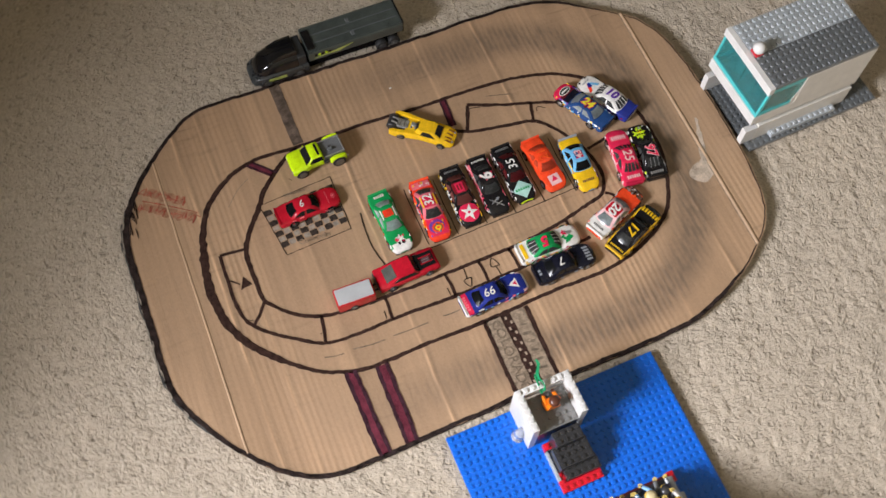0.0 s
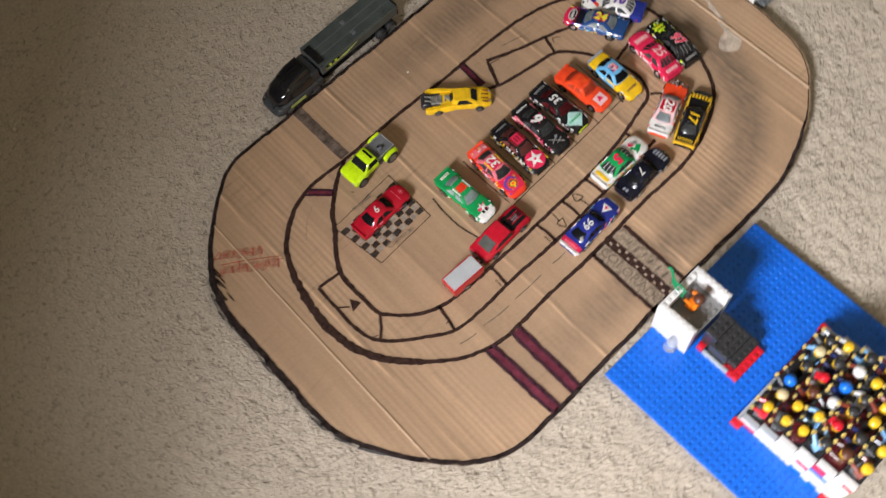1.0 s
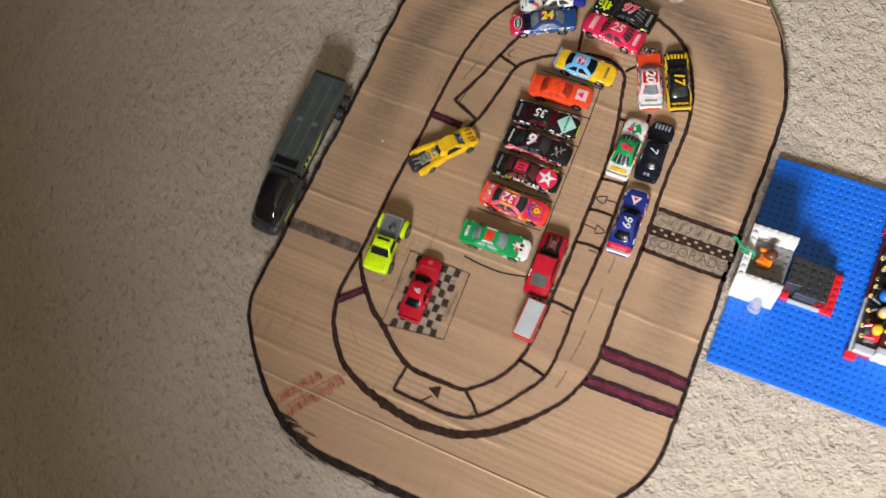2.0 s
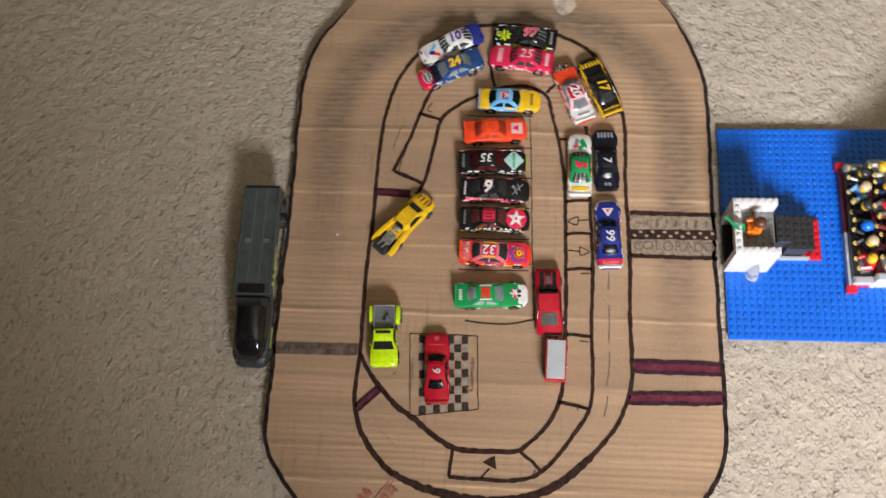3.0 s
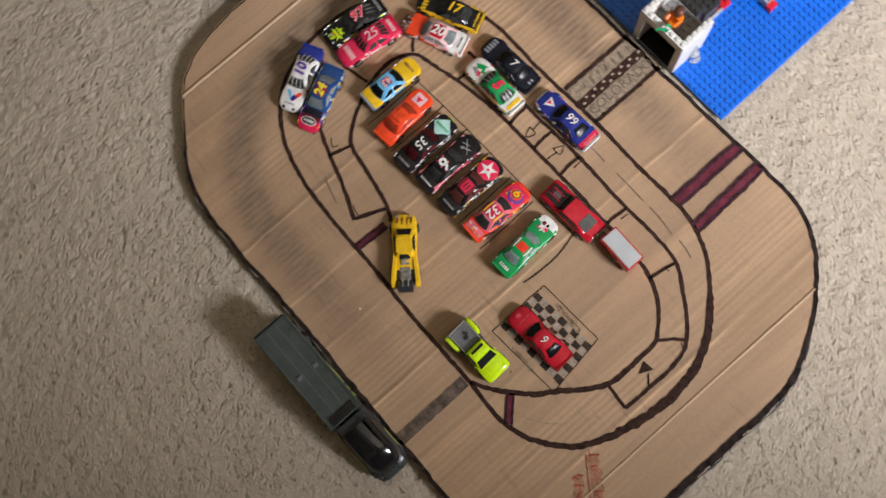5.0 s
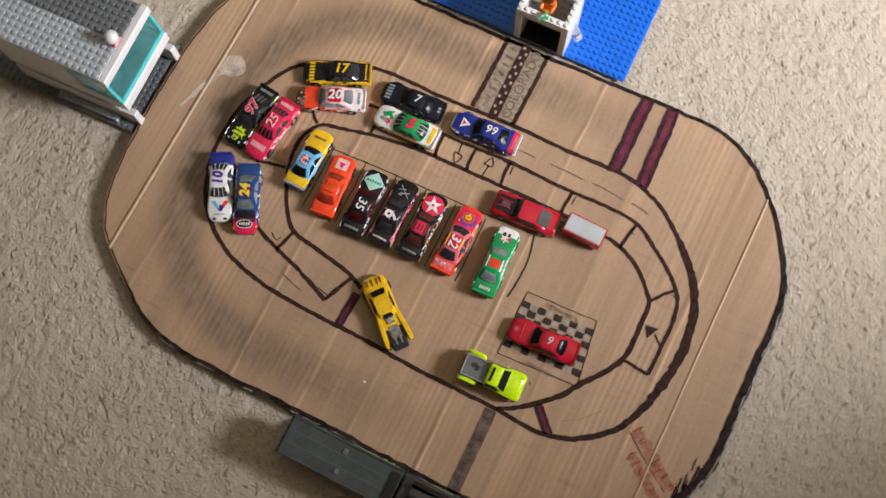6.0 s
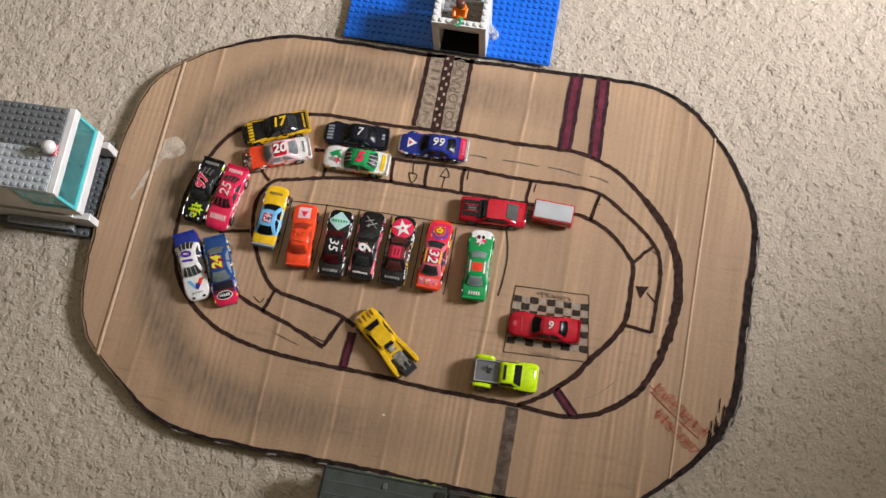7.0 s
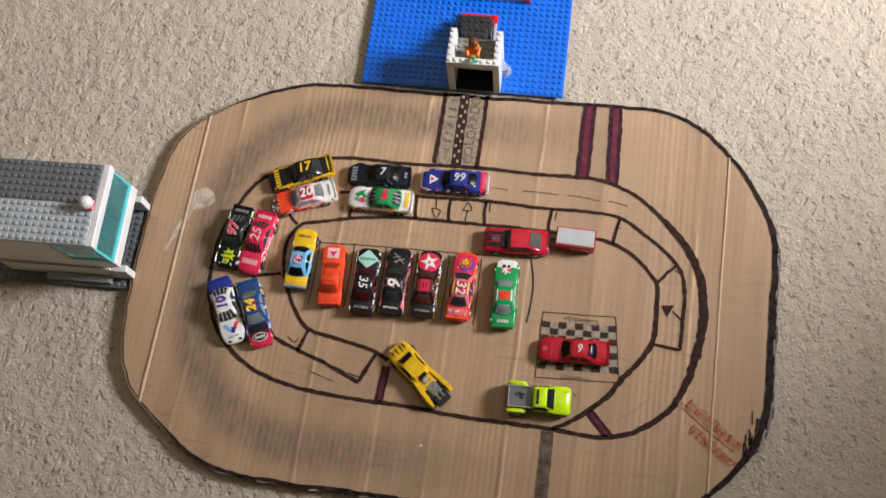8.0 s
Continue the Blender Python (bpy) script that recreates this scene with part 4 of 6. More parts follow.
                    ring.append([(p[0], p[1] + dy, p[2] + dz) for dy, dz in ((-0.0002, -0.0006), (0.0002, -0.0006), (0.0002, 0.0), (-0.0002, 0.0))])
                part("window_bar", loft(ring), bar_colour or trim or base, car)
    # spoiler, wheels, splitter
    part("spoiler", loft([[(x, y, zz) for x, zz in ((-0.492 * L, 0.0122), (-0.465 * L, 0.0132), (-0.468 * L, 0.0143), (-0.497 * L, 0.0152))] for y in (-w * 0.86, -w * 0.3, w * 0.3, w * 0.86)]), lip or base, car)
    for x in (0.305 * L, -0.29 * L):
        for s in (-1, 1):
            wheel(car, x, s * (w - 0.0021))
            part("wheel_arch", rod(0.0063, -0.0004, 0.0004, 16, pose(x, s * (w - 0.0001), 0.0056, 90, 0, 0)), BLACK, car)
    part("splitter", box(0.4 * L, 0.49 * L, -w * 0.7, w * 0.7, 0.0018, 0.0036, 0.0004), BLACK, car)
    for k, (pts, m) in enumerate(decals):
        part("decal", draped(pts, lambda x, y: car_top(x / L, y, w), 0.0003 + 0.00006 * min(k, 8)), m, car)
    r = random.Random(len(label) * 7 + int(L * 1e4))
    for s in (-1, 1):                            # small printed sponsor marks along both flanks and shoulders
        for m in dict.fromkeys(flecks):
            for k in range(max(3, int(1.5 * fleck_n) // len(set(flecks)))):
                u, lx = r.uniform(-0.45, 0.42), r.uniform(0.0006, 0.0022)
                f = r.choice((0.3, 0.45, 0.6, 0.7, 0.9))
                ww, h, z0 = w * np.interp(u, CAR_U, CAR_W), np.interp(u, CAR_U, CAR_H), np.interp(u, CAR_U, CAR_B)
                x, y0, lz, sl = u * L, ww * np.interp(f, [q[1] for q in FLANK], [q[0] for q in FLANK]), r.uniform(0.0003, 0.0008), r.uniform(-0.0012, 0.0012)
                zz = z0 + (h - z0) * f
                tilt = 0.3 + 3.0 * max(0.0, f - 0.62)
                q = [(x - lx, s * (y0 + lz * tilt * 0.6), zz - lz), (x + lx, s * (y0 + lz * tilt * 0.6), zz - lz), (x + lx + sl, s * (y0 - lz * tilt), zz + lz), (x - lx + sl, s * (y0 - lz * tilt), zz + lz)]
                part("flank_mark", panel(*(q if s < 0 else q[::-1]), 0.0006), m, car)
    for k, (pts, m) in enumerate(roof_decals):
        part("roof_decal", draped(pts, roof_z, 0.0005 + 0.00006 * min(k, 6)), m, car)
    if lamps is not None:
        for s in (-1, 1):
            part("headlamp", draped(ring_of(0.468 * L, s * w * 0.42, 0.0012, 0.002, 8), lambda x, y: car_top(x / L, y, w), 0.0004), lamps, car)
    if number:
        if outline_colour is not None:
            lettering("number_outline", number, size, outline_colour, car, pose(mid, 0, zr + 0.0018, 0, 0, 180), "", 0.15, weight=weight + 0.0006)
        lettering("number", number, size, number_colour, car, pose(mid, 0, zr + 0.0021, 0, 0, 180), "", 0.15, weight=weight)
    return car


def on_board(x, y, heading):
    return pose(x, y, ZB, 0, 0, heading)


LEMON = paint("lemon", (0.74, 0.72, 0.04))
RACE_BLUE, ROOF_RED, DUSK = paint("race_blue", (0.02, 0.065, 0.21)), paint("dark_red", (0.2, 0.015, 0.02)), mat("window_dusk", (0.17, 0.05, 0.042), 0.3, 0, 0.15, spec=0.25)
PALE_MINT, PALE_PINK, BROWN = paint("pale_mint", (0.42, 0.66, 0.6)), paint("pale_pink", (0.8, 0.5, 0.5)), paint("brown", (0.16, 0.08, 0.05))
GREY_PRINT, ORANGE_RED, VIOLET = paint("grey_print", (0.28, 0.3, 0.33)), paint("orange_red", (0.85, 0.07, 0.02)), paint("violet", (0.2, 0.05, 0.3))

stock_car("toy_stock_car", on_board(0.1700, -0.1255, 24), "black and yellow die-cast stock car numbered seventeen", BLACK, BLACK, GLASS_GREY, "17", YELLOW, size=0.0155, weight=0.0004,
          zones=((-0.5, -0.47, "all", GOLD), (-0.47, 0.43, "shoulder", GOLD), (-0.5, 0.45, "side", GOLD), (0.45, 0.5, "all", BLACK)), lip=GOLD, L=0.079,
          decals=words(0.0255, 0.0315, 0.0115, YELLOW, 6) + words(-0.0345, -0.0325, 0.0095, YELLOW, 8), flecks=[BLACK, YELLOW], fleck_n=16)
stock_car("toy_stock_car", on_board(0.1615, -0.0945, 23), "orange and white die-cast stock car numbered twenty", ORANGE_RED, RED, GLASS_PALE, "20", WHITE, size=0.0155, weight=0.0004,
          zones=((-0.5, -0.3, "all", WHITE), (-0.3, -0.1, "side", WHITE), (-0.3, 0.1, "shoulder", PALE_PINK), (0.38, 0.5, "all", BROWN)), trim=PALE_PINK, L=0.08, lip=WHITE,
          decals=scatter(4, 0.0285, 0.037, 0.0095, [WHITE, SILVER, BROWN, SILVER, ORANGE, BLACK], 24, 0.9) + words(-0.0335, -0.0315, 0.007, BLACK, 7), flecks=[WHITE, BLACK, ORANGE])
stock_car("toy_stock_car", on_board(0.0765, -0.1330, 3), "black die-cast stock car numbered seven", NAVY, NAVY, GLASS_DARK, "7", WHITE, size=0.0135, weight=0.0,
          decals=words(0.0255, 0.0325, 0.0095, GREY_PRINT, 5) + words(-0.034, -0.031, 0.004, GREY_PRINT, 2), L=0.076, flecks=[GREY_PRINT], fleck_n=6)
stock_car("toy_stock_car", on_board(0.0695, -0.1035, 1), "white and green die-cast stock car numbered five", WHITE, GREEN, GLASS_GREY, "5", CRIMSON, size=0.0165, weight=0.0009,
          zones=((-0.5, 0.3, "side", WHITE),), trim=GREEN, bars="fr", bar_colour=WHITE, lip=WHITE,
          decals=[([(0.018, -0.009), (0.024, -0.0075), (0.031, -0.0035), (0.027, 0.001), (0.022, -0.002)], GREEN), (star(0.021, 0.0045, 0.0045, 5, 0.5, 0.4), CRIMSON), (ring_of(0.027, 0.003, 0.0035, 0.0025, 7), SILVER),
                  (quad(-0.034, -0.0295, -0.0095, 0.0095), YELLOW)] + scatter(5, 0.018, 0.03, 0.007, [GREEN, CRIMSON, SILVER], 5), flecks=[RED, GREEN, YELLOW])
stock_car("toy_stock_car", on_board(0.2325, -0.0360, 84), "black and lime die-cast stock car numbered ninety-seven", BLACK, BLACK, GLASS_GREY, "97", CRIMSON, size=0.0165, weight=0.0002, outline_colour=PALE_PINK,
          decals=[(star(0.0245, 0.001, 0.0088, 8, 0.62, 0.2), LIME)] + scatter(6, 0.018, 0.03, 0.007, [BLACK, LIME, YELLOW, BLACK], 10) + words(0.0215, 0.0235, 0.006, BLACK, 4) + words(0.0265, 0.0285, 0.006, BLACK, 4) + scatter(61, 0.031, 0.035, 0.009, [SILVER, WHITE, LIME], 7, 0.6)
          + words(-0.0335, -0.0305, 0.0085, SILVER, 6), L=0.077, flecks=[WHITE, WHITE, SILVER, LIME, PALE_PINK], fleck_n=44, bars="r", bar_colour=SILVER)
stock_car("toy_stock_car", on_board(0.2040, -0.0325, 83), "bright red die-cast stock car numbered twenty-five", CRIMSON, CRIMSON, GLASS_GREY, "25", PALE_PINK, size=0.0155, weight=0.0001,
          decals=[(quad(0.0215, 0.0285, -0.0098, 0.0098), PINK)] + words(0.0225, 0.0275, 0.009, PALE_PINK, 7) + words(-0.033, -0.029, 0.0085, PALE_PINK, 6), bars="fr", L=0.077, flecks=[WHITE, PALE_PINK], fleck_n=26)
stock_car("toy_stock_car", on_board(0.2215, 0.0525, 118), "white and purple die-cast stock car numbered ten", WHITE, WHITE, GLASS_GREY, "10", PURPLE, size=0.0158, weight=0.0006,
          zones=((-0.5, -0.29, "all", BLUE), (-0.29, -0.1, "side", BLUE)), bars="fr", bar_colour=WHITE, lip=BLUE, L=0.079,
          decals=[([(0.017, 0.006), (0.0175, 0.0105), (0.0295, 0.002), (0.027, -0.001)], SCARLET), ([(0.0175, -0.0085), (0.017, -0.0045), (0.027, 0.001), (0.0295, -0.0005)], SKY), ([(0.0215, 0.0005), (0.0235, 0.0055), (0.0295, 0.002), (0.0275, -0.001)], BLUE)]
          + words(0.0315, 0.033, 0.006, GREY_PRINT, 7), flecks=[PURPLE, RED, BLUE], lamps=BLACK, fleck_n=14)
stock_car("toy_stock_car", on_board(0.1885, 0.0515, 115), "blue die-cast stock car with a red nose numbered twenty-four", RACE_BLUE, RACE_BLUE, GLASS_PALE, "24", LEMON, size=0.0145, weight=0.0005, outline_colour=CRIMSON,
          zones=((0.33, 0.5, "all", CRIMSON), (0.28, 0.33, "top", MAROON), (0.2, 0.33, "side", CRIMSON), (0.17, 0.28, "top", NAVY), (0.17, 0.33, "shoulder", VIOLET)), L=0.08,
          decals=[(ring_of(0.0295, 0, 0.0048, 0.0088, 20), WHITE), (ring_of(0.0295, 0, 0.004, 0.008, 20), BLACK)] + words(0.028, 0.031, 0.0062, WHITE, 5), flecks=[YELLOW, SKY, SKY, WHITE], fleck_n=20,
          roof_decals=[(quad(-0.0085, -0.0055, -0.0078, 0.0078), MAROON), (quad(-0.0125, -0.0085, -0.0078, 0.0078), RACE_BLUE)])
stock_car("toy_stock_car", on_board(0.1490, -0.0205, -91), "yellow and sky-blue die-cast stock car beside the parking bays", SKY, SKY, GLASS_DARK, "43", PALE_PINK, size=0.0115, weight=0.0002,
          zones=((0.14, 0.5, "all", YELLOW), (-0.46, -0.3, "top", YELLOW), (-0.46, -0.3, "shoulder", YELLOW), (-0.05, 0.14, "shoulder", YELLOW), (-0.5, -0.46, "all", GREY_PRINT)), L=0.0735, W=0.0275, lip=GREY_PRINT,
          decals=words(0.0245, 0.0275, 0.0075, BROWN, 7), roof_decals=[(quad(-0.0105, -0.001, -0.0048, 0.0048), CRIMSON), (quad(-0.0095, -0.002, -0.0052, 0.0), RACE_BLUE)], flecks=[YELLOW, WHITE, VIOLET], fleck_n=12)
ROW = "race cars parked in the bays"
stock_car("toy_stock_car", on_board(0.1095, -0.0055, -85), "plain orange die-cast stock car", ORANGE_RED, ORANGE_RED, mat("window_orange", (0.55, 0.07, 0.03), 0.15, 0, 0.2, spec=0.6), "21", ORANGE, size=0.016, weight=0.0,
          decals=[(quad(0.0185, 0.0315, -0.0068, 0.0068), PALE_PINK), (tri(0.0245, 0, 0.0048, math.pi), CRIMSON)], L=0.0735, group=ROW)
stock_car("toy_stock_car", on_board(0.0700, -0.0035, -88), "black die-cast stock car with a mint diamond on the bonnet", BLACK, BLACK, mat("window_wine", (0.1, 0.012, 0.014), 0.3, 0, 0.2, spec=0.2), "35", WHITE, size=0.0145, weight=0.0001,
          decals=[([(0.013, 0), (0.0245, -0.0128), (0.0365, 0), (0.0245, 0.0128)], PALE_MINT)] + words(0.0232, 0.0262, 0.0092, GREEN, 6) + words(-0.0345, -0.0318, 0.0085, SILVER, 9), L=0.079, group=ROW,
          flecks=[WHITE, SILVER, PALE_PINK], fleck_n=44, zones=((0.488, 0.5, "all", LIME),))
stock_car("toy_stock_car", on_board(0.0355, -0.0075, -90), "black and pink die-cast stock car numbered six", BLACK, BLACK, GLASS_GREY, "6", WHITE, size=0.02, weight=0.0006,
          decals=[([(0.019, -0.0072), (0.0205, -0.0066), (0.0325, 0.0062), (0.0315, 0.0066)], SILVER), ([(0.02, 0.0045), (0.021, 0.0052), (0.0262, -0.0062), (0.0252, -0.0066)], SILVER), ([(0.0285, -0.002), (0.0292, -0.0015), (0.0262, 0.007), (0.0254, 0.0066)], SILVER), (ring_of(0.0215, 0.0022, 0.0022, 0.0014, 8), GREY_PRINT)]
          + words(-0.0345, -0.0325, 0.0085, WHITE, 9), zones=((-0.42, 0.22, "side", PINK), (-0.4, 0.12, "shoulder", PINK)), group=ROW, L=0.08, roof_decals=scatter(66, -0.0125, 0.001, 0.0085, [PINK, PALE_PINK, CRIMSON, BLACK], 12, 0.7), flecks=[WHITE, PALE_PINK, PINK, CRIMSON, BLACK], fleck_n=60)
stock_car("toy_stock_car", on_board(0.0000, -0.0085, -90), "black die-cast stock car with a white star on red bonnet", BLACK, ROOF_RED, DUSK, "",
          decals=[(ring_of(0.0245, 0, 0.0118, 0.0124, 22), CRIMSON), (star(0.0245, 0, 0.0108, 5, 0.4, 0.3), WHITE), (ring_of(0.0245, 0, 0.0018, 0.0018, 7), CRIMSON)] + words(-0.0345, -0.0322, 0.0085, SILVER, 8),
          roof_decals=[(quad(-0.0125, 0.0005, -0.0048, 0.0048), CRIMSON), (quad(-0.01, -0.0022, -0.0032, -0.0012), ROOF_RED), (quad(-0.01, -0.0022, 0.0008, 0.0026), ROOF_RED)], L=0.08, group=ROW, flecks=[WHITE, SILVER, GOLD], fleck_n=42)
stock_car("toy_stock_car", on_board(-0.0405, -0.0112, -91), "red-orange die-cast stock car numbered thirty-two", SCARLET, CRIMSON, GLASS_GREY, "32", WHITE, size=0.0155, weight=0.0002,
          zones=((-0.45, -0.36, "top", PINK), (0.15, 0.27, "top", CRIMSON), (0.27, 0.44, "top", CRIMSON), (-0.2, 0.1, "side", PINK)), trim=PINK, roof_decals=[(quad(-0.0135, 0.0012, 0.0074, 0.0088), YELLOW), (quad(-0.0135, 0.0012, -0.0088, -0.0074), YELLOW)], L=0.081, group=ROW, lip=ORANGE_RED,
          decals=[(ring_of(0.0245, -0.001, 0.0085, 0.0095), VIOLET), (ring_of(0.0262, 0, 0.0066, 0.0072), ORANGE_RED), (ring_of(0.0265, 0, 0.0042, 0.0052), BROWN), (ring_of(0.0265, 0, 0.003, 0.0038), YELLOW), (ring_of(0.0265, 0, 0.0014, 0.002), ORANGE_RED)]
          + scatter(71, -0.036, -0.031, 0.01, [WHITE, PALE_PINK, ORANGE, YELLOW], 9, 0.8) + scatter(72, 0.016, 0.034, 0.011, [STEEL, PINK, VIOLET, YELLOW, MAROON], 14, 0.7), flecks=[YELLOW, WHITE, RACE_BLUE, PINK, BLACK], fleck_n=34)
stock_car("toy_stock_car", on_board(-0.0895, -0.0085, -87), "green die-cast stock car with white nose and red roof panel", GREEN, GREEN, mat("window_mint", (0.36, 0.44, 0.42), 0.2, 0, 0.3, spec=0.35), "",
          zones=((0.43, 0.5, "all", WHITE), (0.36, 0.43, "top", WHITE)), trim=GREEN, L=0.081, cab=0.97,
          decals=[(star(0.026, 0.001, 0.0062, 6, 0.5), WHITE), (ring_of(0.0305, 0.0032, 0.0026, 0.0022, 9), BLACK), (ring_of(0.0262, -0.0028, 0.0022, 0.0028, 9), CRIMSON), (ring_of(0.031, -0.002, 0.002, 0.0016, 8), BLACK)] + scatter(81, 0.022, 0.03, 0.006, [SILVER, CRIMSON, BLACK, WHITE], 7, 0.6)
          + words(-0.0355, -0.032, 0.0065, WHITE, 5), roof_decals=[(rounded(-0.0108, -0.0012, -0.0058, 0.0058, (0.0012,) * 4, 2), SCARLET), (quad(-0.0125, 0.0008, 0.0072, 0.0086), WHITE), (quad(-0.0125, 0.0008, -0.0086, -0.0072), WHITE)], flecks=[WHITE, RED], fleck_n=8)
stock_car("toy_stock_car", on_board(-0.0135, -0.1365, 3), "blue die-cast stock car numbered ninety-nine", BLUE, BLUE, GLASS_DARK, "99", WHITE, size=0.0138, weight=0.0001,
          zones=((-0.5, -0.465, "all", WHITE), (-0.465, -0.385, "top", CRIMSON), (-0.465, -0.385, "shoulder", CRIMSON), (0.47, 0.5, "all", WHITE), (0.4, 0.47, "shoulder", PALE_PINK)), L=0.081, lip=WHITE,
          decals=[(tri(0.0255, 0, 0.0072, math.pi), WHITE), (tri(0.0262, 0, 0.0034, math.pi), CRIMSON)] + words(-0.0365, -0.0335, 0.009, PINK, 6), flecks=[WHITE, PINK, SKY], fleck_n=12)
stock_car("toy_stock_car", on_board(-0.1722, 0.0472, 3), "red die-cast coupe numbered nine on the chequered square", RED, RED, GLASS_DARK, "9", WHITE, size=0.0125, weight=0.0,
          decals=[(ring_of(0.0315, 0.0, 0.0024, 0.0032, 10), PINK), (ring_of(0.0315, 0.0, 0.0018, 0.0026, 10), RED), (quad(0.0305, 0.0325, -0.0012, 0.0012), PINK)] + words(0.0237, 0.0245, 0.0085, PINK, 11), L=0.0775, W=0.0278, cab=1.0, flecks=[PINK, RED], fleck_n=6)


def muscle_coupe(at):
    """Red coupe with an open engine bay and a flat roof."""
    L, w = 0.074, 0.0145
    car = thing("toy_coupe", at, "red die-cast coupe with an open black engine bay", "toy car", "toy cars")
    st = ((-0.5, 0.93, 0.004, 0.0125), (-0.47, 0.98, 0.003, 0.0138), (-0.2, 1.0, 0.003, 0.0136), (0.1, 1.0, 0.003, 0.0132), (0.45, 0.98, 0.003, 0.0126), (0.5, 0.92, 0.004, 0.011))
    part("body", loft([section(u * L, w * a, zb, h, 0.0004) for u, a, zb, h in st]), RED, car, "", None, 40)
    c0, c1 = [(p[0], p[1], 0.0128) for p in rounded(-0.028, 0.012, -0.0125, 0.0125, (0.002,) * 4, 3)], [(p[0], p[1], 0.0205) for p in rounded(-0.0145, 0.006, -0.0112, 0.0112, (0.002,) * 4, 3)]
    part("cabin", loft([c0, c1]), RED, car, "", None, 40)
    part("windscreen", panel((0.0125, -0.0108, 0.0135), (0.0125, 0.0108, 0.0135), (0.0066, 0.0095, 0.0198), (0.0066, -0.0095, 0.0198), 0.0006), GLASS_DARK, car)
    part("rear_window", panel((-0.0275, 0.009, 0.0138), (-0.0275, -0.009, 0.0138), (-0.0152, -0.0085, 0.0203), (-0.0152, 0.0085, 0.0203), 0.0006), mat("window_dull", (0.085, 0.085, 0.075), 0.6, 0, 0.2, spec=0.04), car)
    for s in (-1, 1):
        q = [(-0.02, s * 0.0127, 0.0145), (0.009, s * 0.0127, 0.0145), (0.005, s * 0.0118, 0.0195), (-0.013, s * 0.0118, 0.0195)]
        part("side_window", panel(*(q if s < 0 else q[::-1]), 0.0005), GLASS_DARK, car)
    part("engine_bay", flat_patch(quad(0.0145, 0.0335, -0.0092, 0.0092), 0.0138, 0.0004), BLACK, car, "black open engine bay")
    part("cowl", box(0.0125, 0.016, -0.0105, 0.0105, 0.0136, 0.0152, 0.0004), BLACK, car)
    for y in (-0.004, -0.0013, 0.0013, 0.004):
        part("engine_rail", box(0.0165, 0.032, y - 0.0005, y + 0.0005, 0.014, 0.0156, 0.0002), RED if abs(y) > 0.002 else MAROON, car)
    part("engine_block", box(0.019, 0.028, -0.0028, 0.0028, 0.0138, 0.0149, 0.0004), B_DARK, car)
    for x in (0.0235, -0.022):
        for s in (-1, 1):
            wheel(car, x, s * 0.0132, 0.0053)
    part("bumper", box(0.0355, 0.0376, -0.0125, 0.0125, 0.0045, 0.0068, 0.0004), CHROME, car)
    part("bumper", box(-0.0382, -0.0362, -0.0125, 0.0125, 0.0045, 0.0068, 0.0004), CHROME, car)
    part("tow_hook", box(-0.042, -0.037, -0.001, 0.001, 0.004, 0.0056, 0.0003), BLACK, car)


muscle_coupe(on_board(-0.0945, -0.0715, 3))


def trailer(at):
    t = thing("toy_trailer", at, "small red box trailer with a flat silver lid", "toy trailer", "toy cars")
    L, w = 0.0225, 0.0112
    rings = [[(p[0], p[1], z) for p in rounded(-L * a, L * a, -w * a, w * a, (0.0015,) * 4, 3)] for z, a in ((0.003, 0.96), (0.006, 1.0), (0.019, 1.0), (0.0205, 0.98))]
    part("body", loft(rings), paint("trailer_red", (0.5, 0.02, 0.025)), t, "", None, 40)
    part("lid", box(-L * 0.93, L * 0.93, -w * 0.86, w * 0.86, 0.0203, 0.0214, 0.0004), mat("silver_lid", (0.5, 0.52, 0.53), 0.4, 0.1, 0.06), t, "pale silver lid")
    part("side_stripe", box(-L * 0.7, L * 0.2, w * 0.98, w * 1.02, 0.009, 0.0125), PINK, t)
    part("draw_bar", box(L * 0.95, L + 0.006, -0.001, 0.001, 0.005, 0.0068, 0.0003), BLACK, t)
    for s in (-1, 1):
        wheel(t, -0.004, s * 0.0095, 0.005)
    part("stand_leg", box(0.016, 0.018, -0.002, 0.002, 0.0, 0.004, 0.0003), BLACK, t)


trailer(on_board(-0.1605, -0.0805, -1))


